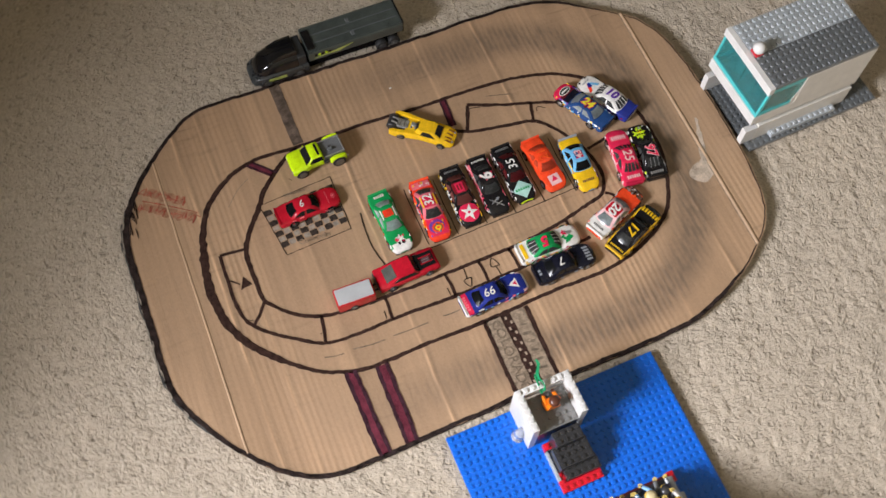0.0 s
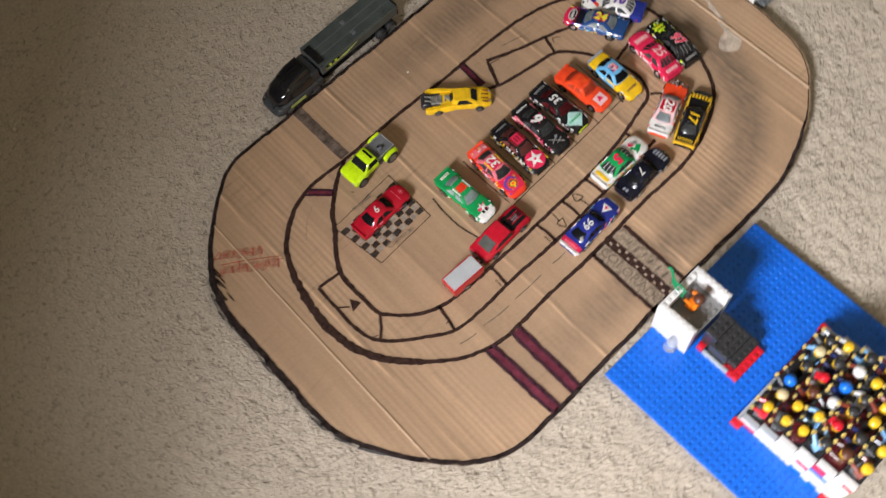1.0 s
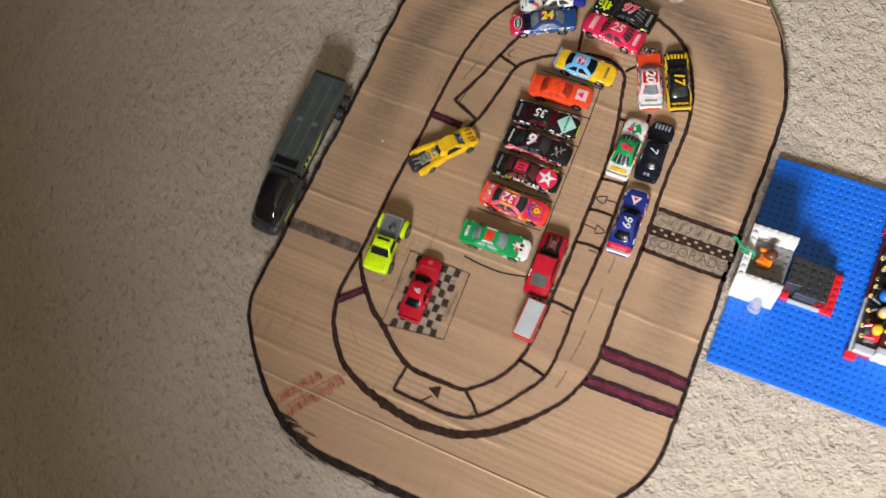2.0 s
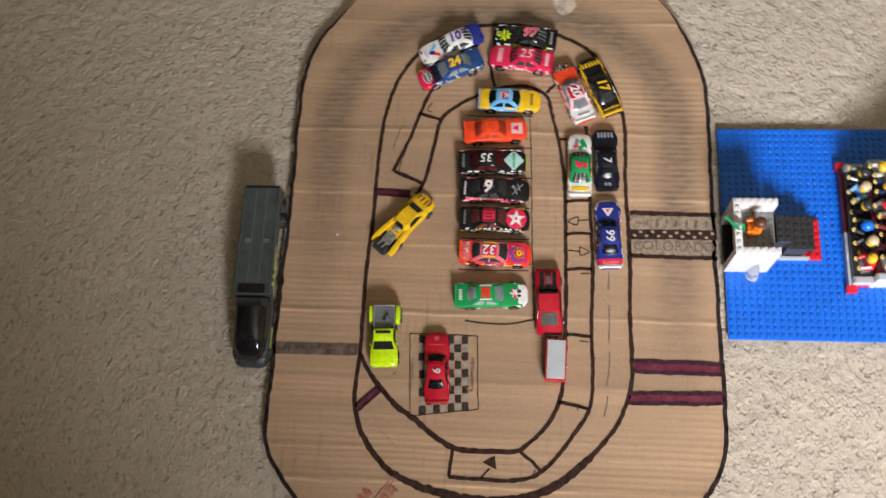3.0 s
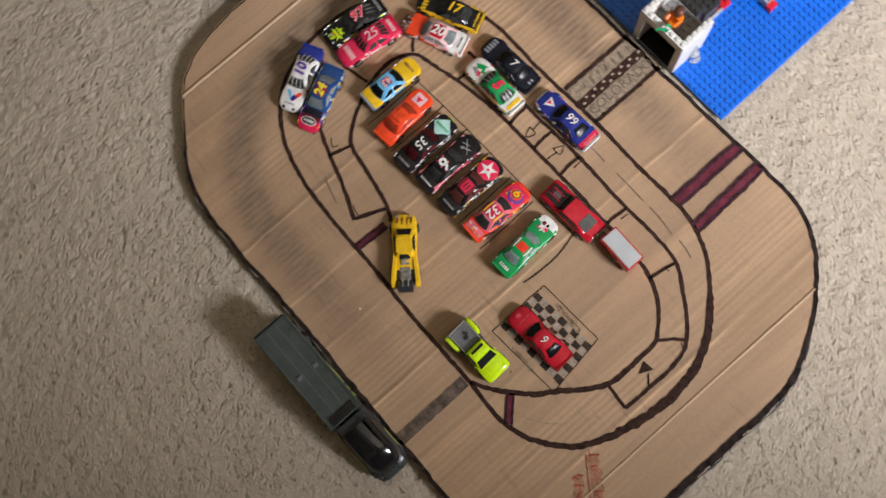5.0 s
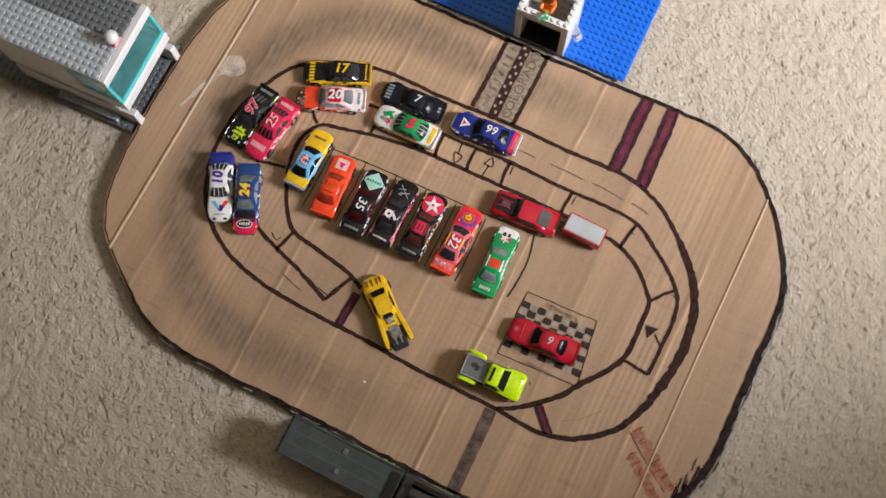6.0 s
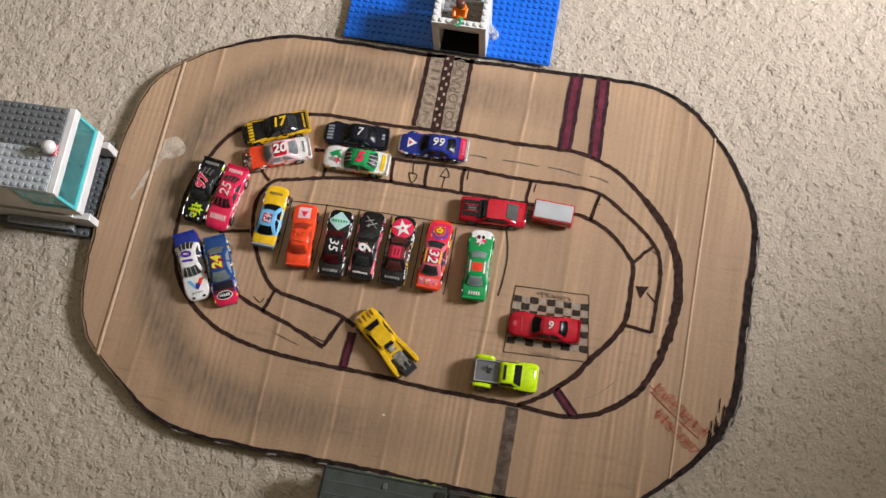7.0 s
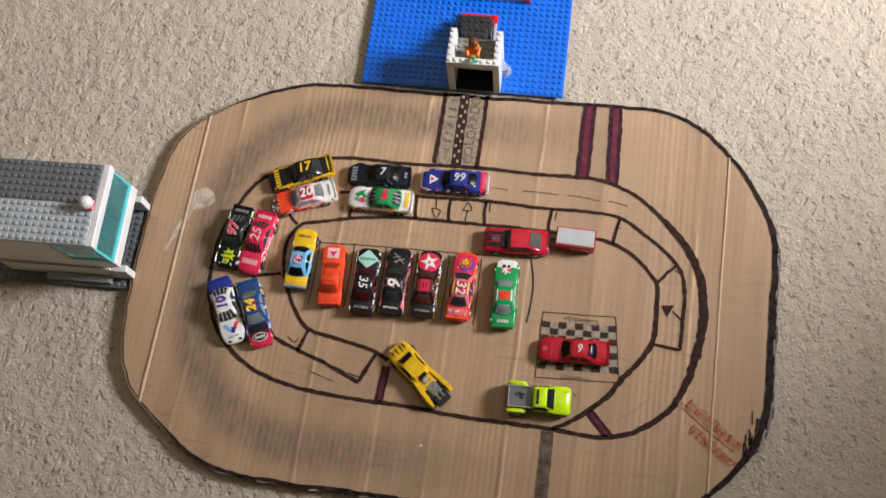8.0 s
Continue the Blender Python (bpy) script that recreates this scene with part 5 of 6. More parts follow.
def engine_car(at):
    """Yellow custom car with a long open engine deck behind the cabin."""
    L = 0.084
    car = thing("toy_custom_car", at, "yellow die-cast custom car with open grey engine deck", "toy car", "toy cars")
    st = ((-0.02, 0.0125, 0.003, 0.012), (0.006, 0.0135, 0.003, 0.0132), (0.02, 0.0142, 0.003, 0.0128), (0.032, 0.0142, 0.003, 0.0112), (0.039, 0.0125, 0.003, 0.0092), (0.042, 0.009, 0.0045, 0.0075))
    part("front_body", loft([section(x, w, zb, h) for x, w, zb, h in st]), YELLOW, car, "", None, 40)
    for s in (-1, 1):
        rings = [[(x, s * (yc + dy * wd), z) for dy, z in ((-1, 0.0045), (1, 0.0045), (1.05, hz * 0.8), (0.6, hz), (-0.6, hz), (-1, hz * 0.85))]
                 for x, yc, wd, hz in ((-0.0385, 0.0128, 0.0022, 0.0115), (-0.034, 0.0132, 0.003, 0.014), (-0.022, 0.0125, 0.003, 0.0148), (-0.008, 0.0108, 0.0028, 0.0142), (0.004, 0.0098, 0.0025, 0.0134))]
        part("rear_fender", loft(rings), YELLOW, car, "", None, 50)
    grey = mat("engine_grey", (0.24, 0.23, 0.2), 0.45, 0.3, 0.4, 200, 0.4, 600)
    part("engine_tray", box(-0.035, -0.002, -0.0098, 0.0098, 0.004, 0.009, 0.0006), B_BLACK, car)
    part("engine_deck", box(-0.033, -0.004, -0.0062, 0.0062, 0.0088, 0.0128, 0.0009), grey, car, "dull grey engine deck")
    for x in (-0.0295, -0.0245, -0.0195, -0.0145, -0.0095):
        part("engine_rib", box(x, x + 0.002, -0.0048, 0.0048, 0.0127, 0.0138, 0.0004), grey, car)
    part("engine_pulley", rod(0.0028, 0.0127, 0.0152, 12, pose(-0.0115, 0.001, 0), bevel=0.0005), SILVER, car)
    part("rear_drum", rod(0.0068, -0.0085, 0.0085, 18, pose(-0.0375, 0, 0.0092, 90, 0, 0), bevel=0.0012), B_BLACK, car, "round black rear drum")
    for y in (-0.003, 0.003):
        part("intake", rod(0.0011, 0, 0.008, 8, pose(-0.031, y, 0.0135, 0, -70, 0)), SILVER, car)
    for s in (-1, 1):
        part("side_pipe", box(-0.03, -0.003, s * 0.0084 - 0.0009, s * 0.0084 + 0.0009, 0.009, 0.0115, 0.0004), B_BLACK, car)
        part("headlamp", rod(0.0014, 0, 0.0012, 8, pose(0.0395, s * 0.0068, 0.0088)), SILVER, car)
    c0 = [(p[0], p[1], 0.012) for p in rounded(-0.008, 0.026, -0.0108, 0.0108, (0.003,) * 4, 3)]
    c1 = [(p[0], p[1], 0.0195) for p in rounded(-0.003, 0.0155, -0.0085, 0.0085, (0.003,) * 4, 3)]
    part("cabin", loft([c0, c1]), YELLOW, car, "", None, 40)
    part("windscreen", panel((0.0244, -0.0082, 0.0135), (0.0244, 0.0082, 0.0135), (0.0177, 0.0068, 0.0183), (0.0177, -0.0068, 0.0183), 0.0006), GLASS_DARK, car)
    part("rear_window", panel((-0.0073, 0.006, 0.0135), (-0.0073, -0.006, 0.0135), (-0.0042, -0.0046, 0.0182), (-0.0042, 0.0046, 0.0182), 0.0006), GLASS_DARK, car)
    for s in (-1, 1):
        q = [(0.0, s * 0.0111, 0.0132), (0.019, s * 0.0111, 0.0132), (0.012, s * 0.0091, 0.0186), (0.003, s * 0.0091, 0.0186)]
        part("side_window", panel(*(q if s < 0 else q[::-1]), 0.0005), GLASS_DARK, car)
    for k, (y, x) in enumerate(((-0.008, 0.031), (-0.0035, 0.0295), (0.002, 0.03), (0.007, 0.0315))):
        zs = 0.0126
        part("flame_decal", loft([[(0.0385, y - 0.0016, 0.0091), (0.0385, y + 0.0016, 0.0091), (x, y + 0.0003, zs - 0.0012), (x, y - 0.0003, zs - 0.0012)],
                                  [(0.0385, y - 0.0016, 0.0104), (0.0385, y + 0.0016, 0.0104), (x, y + 0.0003, zs + 0.0004), (x, y - 0.0003, zs + 0.0004)]]), mat("flame_brown", (0.28, 0.1, 0.012), 0.35, 0, 0.4, 300), car)
    for x, r in ((0.027, 0.0052), (-0.024, 0.0062)):
        for s in (-1, 1):
            wheel(car, x, s * 0.0135, r)


engine_car(on_board(-0.008, 0.0945, -39))


def pickup(at):
    """Off-road pickup: square bonnet, low cabin, dark grey bed between two loose-standing fenders."""
    t = thing("toy_pickup", at, "neon yellow off-road toy pickup with a grey cargo bed", "toy truck", "toy cars")
    st = ((-0.006, 0.0138, 0.006, 0.0168), (0.012, 0.0142, 0.006, 0.0168), (0.018, 0.0158, 0.006, 0.0165), (0.028, 0.0162, 0.006, 0.0158), (0.0345, 0.0155, 0.006, 0.0146), (0.0365, 0.0135, 0.0075, 0.0125))
    part("body", loft([section(x, w, zb, h) for x, w, zb, h in st]), NEON, t, "", None, 40)
    for s in (-1, 1):
        rings = []
        for x, yc, wd, hz in ((-0.0375, 0.0148, 0.0014, 0.0135), (-0.036, 0.0152, 0.0024, 0.0168), (-0.031, 0.0154, 0.0027, 0.0178), (-0.021, 0.0152, 0.0027, 0.0178), (-0.0165, 0.0148, 0.0024, 0.0162), (-0.0145, 0.0144, 0.0014, 0.0135)):
            rings.append([(x, s * (yc + dy * wd), z) for dy, z in ((-1, 0.008), (1, 0.008), (1, hz - 0.0015), (0.6, hz), (-0.6, hz), (-1, hz - 0.001))])
        part("rear_fender", loft(rings), NEON, t, "", None, 50)
        part("bed_strut", box(-0.0135, -0.007, s * 0.0132 - 0.0012, s * 0.0132 + 0.0012, 0.008, 0.0135, 0.0004), B_BLACK, t)
        part("bonnet_crease", box(0.0145, 0.034, s * 0.0098 - 0.0004, s * 0.0098 + 0.0004, 0.0158, 0.0166, 0.0002), NEON, t)
    c0 = [(p[0], p[1], 0.0162) for p in rounded(-0.0085, 0.0165, -0.0128, 0.0128, (0.002,) * 4, 3)]
    c1 = [(p[0], p[1], 0.0238) for p in rounded(-0.0065, 0.0085, -0.0112, 0.0112, (0.0022,) * 4, 3)]
    c2 = [(p[0], p[1], 0.0248) for p in rounded(-0.0055, 0.0072, -0.0098, 0.0098, (0.0022,) * 4, 3)]
    part("cabin", loft([c0, c1, c2]), NEON, t, "", None, 40)
    part("windscreen", panel((0.0168, -0.0116, 0.017), (0.0168, 0.0116, 0.017), (0.009, 0.0098, 0.0238), (0.009, -0.0098, 0.0238), 0.0006), GLASS_DARK, t)
    part("roof_hatch", flat_patch(rounded(-0.0035, -0.0004, -0.0082, 0.0082, (0.0008,) * 4, 2), 0.0249, 0.0004), GLASS_DARK, t, "black roof slot")
    for s in (-1, 1):
        q = [(-0.0065, s * 0.0129, 0.0172), (0.0125, s * 0.0129, 0.0172), (0.0068, s * 0.0115, 0.0234), (-0.0055, s * 0.0115, 0.0234)]
        part("side_window", panel(*(q if s < 0 else q[::-1]), 0.0005), GLASS_DARK, t)
        part("mirror", box(0.0105, 0.012, s * 0.0148 - 0.0012, s * 0.0148 + 0.0012, 0.017, 0.0188, 0.0003), NEON, t)
        part("headlamp", box(0.0352, 0.037, s * 0.0105 - 0.0022, s * 0.0105 + 0.0022, 0.0105, 0.0128, 0.0004), SILVER, t)
    grey = mat("bed_grey", (0.15, 0.155, 0.16), 0.4, 0.1, 0.15)
    part("cargo_bed", box(-0.0365, -0.0088, -0.0118, 0.0118, 0.006, 0.0182, 0.0006), grey, t, "dark grey cargo bed")
    for a in ((-0.0365, -0.0088, -0.0122, -0.0108), (-0.0365, -0.0088, 0.0108, 0.0122), (-0.0365, -0.0352, -0.0108, 0.0108)):
        part("bed_rail", box(*a, 0.0182, 0.0198, 0.0003), SILVER, t)
    part("bed_hook", box(-0.0225, -0.0165, 0.002, 0.006, 0.0182, 0.0228, 0.0008), B_DARK, t)
    part("bed_hook", box(-0.022, -0.018, -0.002, 0.002, 0.0182, 0.0198, 0.0005), B_BLACK, t)
    for s in (-1, 1):
        part("tail_pipe", rod(0.0009, 0, 0.004, 8, pose(-0.0365, s * 0.0125, 0.006, 0, -90, 0)), SILVER, t)
    for x in (0.0245, -0.026):
        for s in (-1, 1):
            wheel(t, x, s * (0.013 if x > 0 else 0.0152), 0.0085 if x > 0 else 0.0095, 0.0065, zc=0.006 if x > 0 else 0.007)


pickup(pose(-0.1415, 0.1060, ZB + 0.0025, 0, 0, -177) @ Matrix.Diagonal((0.92, 0.97, 1.0, 1.0)))


def hauler(at):
    """Articulated race transporter on the carpet beside the track."""
    t = thing("toy_transporter", at, "dark grey toy transporter lorry with a black cab", "toy truck")
    body = mat("transporter_grey", (0.064, 0.077, 0.071), 0.36, 0.1, 0.2)
    dark = mat("transporter_black", (0.008, 0.008, 0.009), 0.12, 0, 0.15, coat=0.3)
    w = 0.0208
    # semi-trailer
    rings = [[(x, y * 1.0, z) for y, z in ((-w + 0.0006, 0.025), (w - 0.0006, 0.025), (w, 0.0385), (w - 0.0015, 0.04), (-w + 0.0015, 0.04), (-w, 0.0385))] for x in (-0.0965, 0.0285)]
    part("semi_trailer", loft(rings), body, t, "dark grey box trailer", None, 30)
    for s in (-1, 1):
        part("roof_rail", box(-0.0965, 0.0285, s * w * 0.93 - 0.0012, s * w * 0.93 + 0.0012, 0.04, 0.0414, 0.0004), body, t)
        part("roof_groove", box(-0.094, 0.02, s * w * 0.3 - 0.0006, s * w * 0.3 + 0.0006, 0.04, 0.0407), mat("groove_grey", (0.1, 0.11, 0.115), 0.4), t)
        part("roof_clip", box(-0.036, -0.031, s * 0.0105 - 0.003, s * 0.0105 + 0.003, 0.04, 0.0415, 0.0005), B_DARK, t)
        part("side_flash", loft([[(x, s * (w + 0.0001), z) for x, z in ((0.022, 0.03), (-0.012, 0.034), (-0.03, 0.0365), (-0.012, 0.03))],
                                 [(x, s * (w + 0.0006), z) for x, z in ((0.022, 0.03), (-0.012, 0.034), (-0.03, 0.0365), (-0.012, 0.03))]]), mat("lime_flash", (0.4, 0.46, 0.12), 0.4), t, "pale lime flash")
        for j in range(5):
            part("flash_bar", box(0.0 + j * 0.0045, 0.003 + j * 0.0045, s * (w + 0.0003), s * (w + 0.001), 0.0335, 0.0365) if s > 0 else box(0.0 + j * 0.0045, 0.003 + j * 0.0045, -w - 0.001, -w - 0.0003, 0.0335, 0.0365), LIME if j % 2 else BLACK, t)
        for x in (-0.084, -0.068):
            wheel(t, x, s * (w - 0.003), 0.0085, 0.007)
    part("tail_door", box(-0.0985, -0.0966, -w + 0.001, w - 0.001, 0.022, 0.0425, 0.0004), dark, t)
    part("front_shelf", box(0.018, 0.0275, -0.015, 0.015, 0.04, 0.0422, 0.0006), dark, t)
    part("undertray", box(-0.092, 0.03, -0.0125, 0.0125, 0.004, 0.0253, 0.0006), dark, t)
    # tractor
    st = ((0.03, 0.0205, 0.006, 0.02), (0.05, 0.0208, 0.005, 0.021), (0.08, 0.0205, 0.005, 0.0205), (0.095, 0.019, 0.005, 0.018), (0.102, 0.0165, 0.006, 0.0145), (0.1045, 0.011, 0.008, 0.011))
    part("tractor_body", loft([section(x, wd, zb, h, 0.0015) for x, wd, zb, h in st]), mat("tractor_grey", (0.04, 0.044, 0.046), 0.3, 0.1, 0.2), t, "", None, 45)
    cab = []
    for x, wd, zt in ((0.042, 0.018, 0.04), (0.058, 0.0183, 0.04), (0.074, 0.0175, 0.0375), (0.086, 0.0168, 0.033), (0.094, 0.013, 0.025), (0.0975, 0.008, 0.0195)):
        cab.append([(x, y * wd, 0.0185 + (zt - 0.0185) * z) for y, z in ((-1, 0), (1, 0), (0.99, 0.45), (0.9, 0.8), (0.62, 0.97), (0, 1.02), (-0.62, 0.97), (-0.9, 0.8), (-0.99, 0.45))])
    part("cab", loft(cab), dark, t, "glossy black rounded cab", None, 50)
    for s in (-1, 1):
        part("cab_fin", loft([[(x, s * 0.0125 + dy, z) for dy, z in ((-0.001, zt - 0.003), (0.001, zt - 0.003), (0.0006, zt + 0.003), (-0.0006, zt + 0.0045))] for x, zt in ((0.042, 0.0405), (0.06, 0.0395), (0.074, 0.0335))]), dark, t)
        part("headlamp", box(0.0955, 0.099, s * 0.0125 - 0.0035, s * 0.0125 + 0.0035, 0.0145, 0.0168, 0.0006), CHROME, t)
        for x in (0.086, 0.043):
            wheel(t, x, s * 0.0178, 0.0085, 0.006)
        part("door_flash", box(0.06, 0.084, s * 0.0206 - 0.0004, s * 0.0206 + 0.0004, 0.0115, 0.016), mat("lime_flash", (0.4, 0.46, 0.12), 0.4), t)
    part("sleeper", box(0.031, 0.0425, -0.0172, 0.0172, 0.018, 0.0365, 0.0012), mat("sleeper_grey", (0.03, 0.032, 0.034), 0.4, 0, 0.15), t)
    part("cab_rib", loft([[(x, y, zt) for y, zt in ((-0.0014, z - 0.002), (0.0014, z - 0.002), (0.0008, z + 0.0016), (-0.0008, z + 0.0016))] for x, z in ((0.0425, 0.0405), (0.06, 0.0405), (0.074, 0.0385), (0.082, 0.0355))]), dark, t)


hauler(pose(-0.0755, 0.2542, -0.0005, 0, 0, 180.5))

# ---- brick-built stands ----
P, BH, SR, SH = 0.0078, 0.0094, 0.0024, 0.0017     # stud pitch, brick height, stud radius and height


def studs(nx, ny, x0, y0, z, bm=None, seg=10, skip=None, pitch=P):
    """Rows of round studs on a plate's top."""
    verts, faces = [], []
    ring = [(SR * math.cos(2 * math.pi * k / seg), SR * math.sin(2 * math.pi * k / seg)) for k in range(seg)]
    for i in range(nx):
        for j in range(ny):
            if skip and skip(i, j):
                continue
            cx, cy, o = x0 + (i + 0.5) * pitch, y0 + (j + 0.5) * pitch, len(verts)
            verts += [(cx + a, cy + b, z - 0.0002) for a, b in ring] + [(cx + a, cy + b, z + SH * 0.85) for a, b in ring] + [(cx + a * 0.9, cy + b * 0.9, z + SH) for a, b in ring]
            for lv in (0, seg):
                faces += [(o + lv + k, o + lv + (k + 1) % seg, o + lv + seg + (k + 1) % seg, o + lv + seg + k) for k in range(seg)]
            faces.append(tuple(o + 2 * seg + k for k in range(seg)))
    me = bpy.data.meshes.new("tmp")
    me.from_pydata(verts, [], faces)
    bm = bm or bmesh.new()
    bm.from_mesh(me)
    bpy.data.meshes.remove(me)
    return bm


def stud_plate(x0, y0, nx, ny, z0, z1, seg=10, skip=None):
    bm = box(x0 + 0.0001, x0 + nx * P - 0.0001, y0 + 0.0001, y0 + ny * P - 0.0001, z0, z1, 0.0003)
    return studs(nx, ny, x0, y0, z1, bm, seg, skip)


PZ = 0.0032
plate_at = pose(0.001, -0.3890, 0.0, 0, 0, 1.1)
base = thing("blue_baseplate", plate_at, "square bright blue studded toy baseplate on the carpet", "toy baseplate")
part("plate", box(-16 * P, 16 * P, -16 * P, 16 * P, 0.0004, PZ, 0.0004), B_BLUE, base)
tagged(part("studs", studs(32, 32, -16 * P, -16 * P, PZ, None, 10), B_BLUE, base, "", None, 40), kind="stuff")

# gate tower over the entrance strip
tower = thing("gate_tower", plate_at @ pose(-0.0175, 0.1032, PZ), "white brick gate tower with open doorway and studded top", "toy building")
TH, hw, hd = 0.0665, 4 * P, 3 * P
for s in (-1, 1):
    xa, xb = (hw - P, hw) if s > 0 else (-hw, -hw + P)
    bm = box(xa, xb, -hd, hd, 0.0, TH - BH, 0.0003)
    part("side_wall", bm, B_WHITE, tower, "", None)
    part("top_brick", stud_plate(xa, -hd, 1, 6, TH - BH + 0.0002, TH), B_WHITE, tower)
part("lintel", stud_plate(-hw + P, hd - P, 6, 1, TH - BH + 0.0002, TH), B_WHITE, tower)
part("lintel_shadow_brick", box(-hw + P, hw - P, hd - P, hd - 0.0004, TH - 1.4 * BH, TH - BH, 0.0002), B_LIGHT, tower)
part("deck", stud_plate(-hw + P, -hd, 6, 5, TH - 2.6 * BH, TH - 2.27 * BH), plastic("deck_grey", (0.2, 0.2, 0.195)), tower, "dark grey studded deck")
part("back_wall", box(-hw + P, hw - P, -hd + 0.0002, -hd + P, 0.0, TH - 2.65 * BH, 0.0003), B_BLACK, tower)
part("floor_plate", box(-hw + P, hw - P, -hd + P, hd - 0.001, 0.0002, 0.0022), B_BLACK, tower)
steps = thing("stair_ramp", plate_at @ pose(-0.010, 0.0770, PZ), "black studded stair plates on a red base plate", "toy stairs")
part("base_plate", stud_plate(-3.2 * P, -7.2 * P, 6, 3, 0.0002, BH * 0.66), B_RED, steps, "red studded plate")
part("step", stud_plate(-2.2 * P, -2.0 * P, 4, 2, 0.0002, 4.4 * BH), B_BLACK, steps)
part("step", stud_plate(-2.7 * P, -4.6 * P, 5, 3, BH * 0.66 + 0.0018, 3.0 * BH, 9), plastic("stair_black", (0.03, 0.03, 0.032)), steps)
part("step", stud_plate(-2.2 * P, -6.0 * P, 5, 2, BH * 0.66 + 0.0018, 1.8 * BH, 9), B_BLACK, steps)
part("red_chip", stud_plate(-3.15 * P, -1.15 * P, 1, 1, 0.0002, BH * 1.2, 9), B_RED, steps)
part("side_tile", box(-3.2 * P, -2.8 * P, -5.5 * P, -1.2 * P, 0.0004, BH * 0.9, 0.0004), B_LIGHT, steps, "pale grey side tile")
part("side_tile", box(-2.8 * P, 1.9 * P, -1.2 * P, -0.4 * P, 0.0004, BH * 0.9, 0.0004), B_DARK, steps)
clear = thing("clear_cone", plate_at @ pose(-0.0555, 0.096, PZ), "clear plastic cone piece beside the tower", "toy piece")
part("cone", rod(0.0078, 0.0004, 0.03, 14, pose(0.003, 0, 0, 0, 14, 0), top=0.003), CLEAR, clear, "", None, 50)


HAND = plastic("grip_yellow", (0.74, 0.56, 0.16))


def minifigure(at, torso, legs, head, top, kind, turn=0.0, name="minifigure", label="", group="", arms=0.5):
    """A seated block toy figure, one plain mesh."""
    bm = box(-0.0078, 0.0078, -0.002, 0.0085, 0.0002, 0.006, 0.0006)
    for f in bm.faces:
        f.material_index = 1
    body = loft([[(x, y, z) for x, y in ((-wx, -0.004), (wx, -0.004), (wx, 0.0042), (-wx, 0.0042))] for z, wx in ((0.006, 0.0076), (0.0185, 0.0056))])
    join(bm, body)
    for s in (-1, 1):
        up = 25 + 60 * arms
        arm = rod(0.0021, 0, 0.0105, 7)
        join(bm, arm, 0, pose(s * 0.0073, 0.0005, 0.0168, -(180 - up), 0, s * 8))
        arc = [radians(v) for v in (-55, -10, 35, 90, 145, 190, 235)]
        grip = [[(0.0015 * math.cos(v) + 0.0007 * math.cos(v) * p, -0.0015 * math.sin(v) - 0.0007 * math.sin(v) * p, q) for p, q in ((-1, -0.0012), (1, -0.0012), (1, 0.0012), (-1, 0.0012))] for v in arc]
        join(bm, loft(grip), 4, pose(s * 0.0073, 0.0005, 0.0168, -(180 - up), 0, s * 8) @ pose(0, 0, 0.0128, -90, 0, 0))
    hd_ = rod(0.0052, 0.0186, 0.0275, 12, bevel=0.0014)
    join(bm, hd_, 2)
    if kind == "stud":
        join(bm, rod(0.0024, 0.0271, 0.0287, 9), 2)
    elif kind == "helmet":
        rings = [[(r * math.cos(2 * math.pi * k / 12), r * 1.08 * math.sin(2 * math.pi * k / 12) - 0.0004, z) for k in range(12)] for z, r in ((0.0205, 0.0056), (0.0235, 0.0063), (0.0268, 0.006), (0.0292, 0.0042), (0.0302, 0.0015))]
        join(bm, loft(rings), 3)
    elif kind == "cap":
        rings = [[(r * math.cos(2 * math.pi * k / 12), r * math.sin(2 * math.pi * k / 12), z) for k in range(12)] for z, r in ((0.0246, 0.0054), (0.0272, 0.0053), (0.0288, 0.004), (0.0294, 0.0012))]
        join(bm, loft(rings), 3)
        join(bm, box(-0.004, 0.004, 0.003, 0.0095, 0.0246, 0.0256, 0.0004), 3)
    else:
        rings = [[(r * math.cos(2 * math.pi * k / 12) * (1 + 0.07 * math.sin(3 * k)), r * 1.06 * math.sin(2 * math.pi * k / 12) - 0.0011, z) for k in range(12)] for z, r in ((0.0212, 0.0049), (0.0245, 0.0058), (0.0272, 0.0056), (0.0288, 0.0042), (0.0294, 0.0014))]
        join(bm, loft(rings), 3)
    ob = new(name, finish(name, bm, [torso, legs, head, top, HAND if head is B_YELLOW else head], 40))
    ob.matrix_basis = at @ pose(0, 0, 0, 0, 0, turn)
    return tagged(ob, label, "toy figure", group)


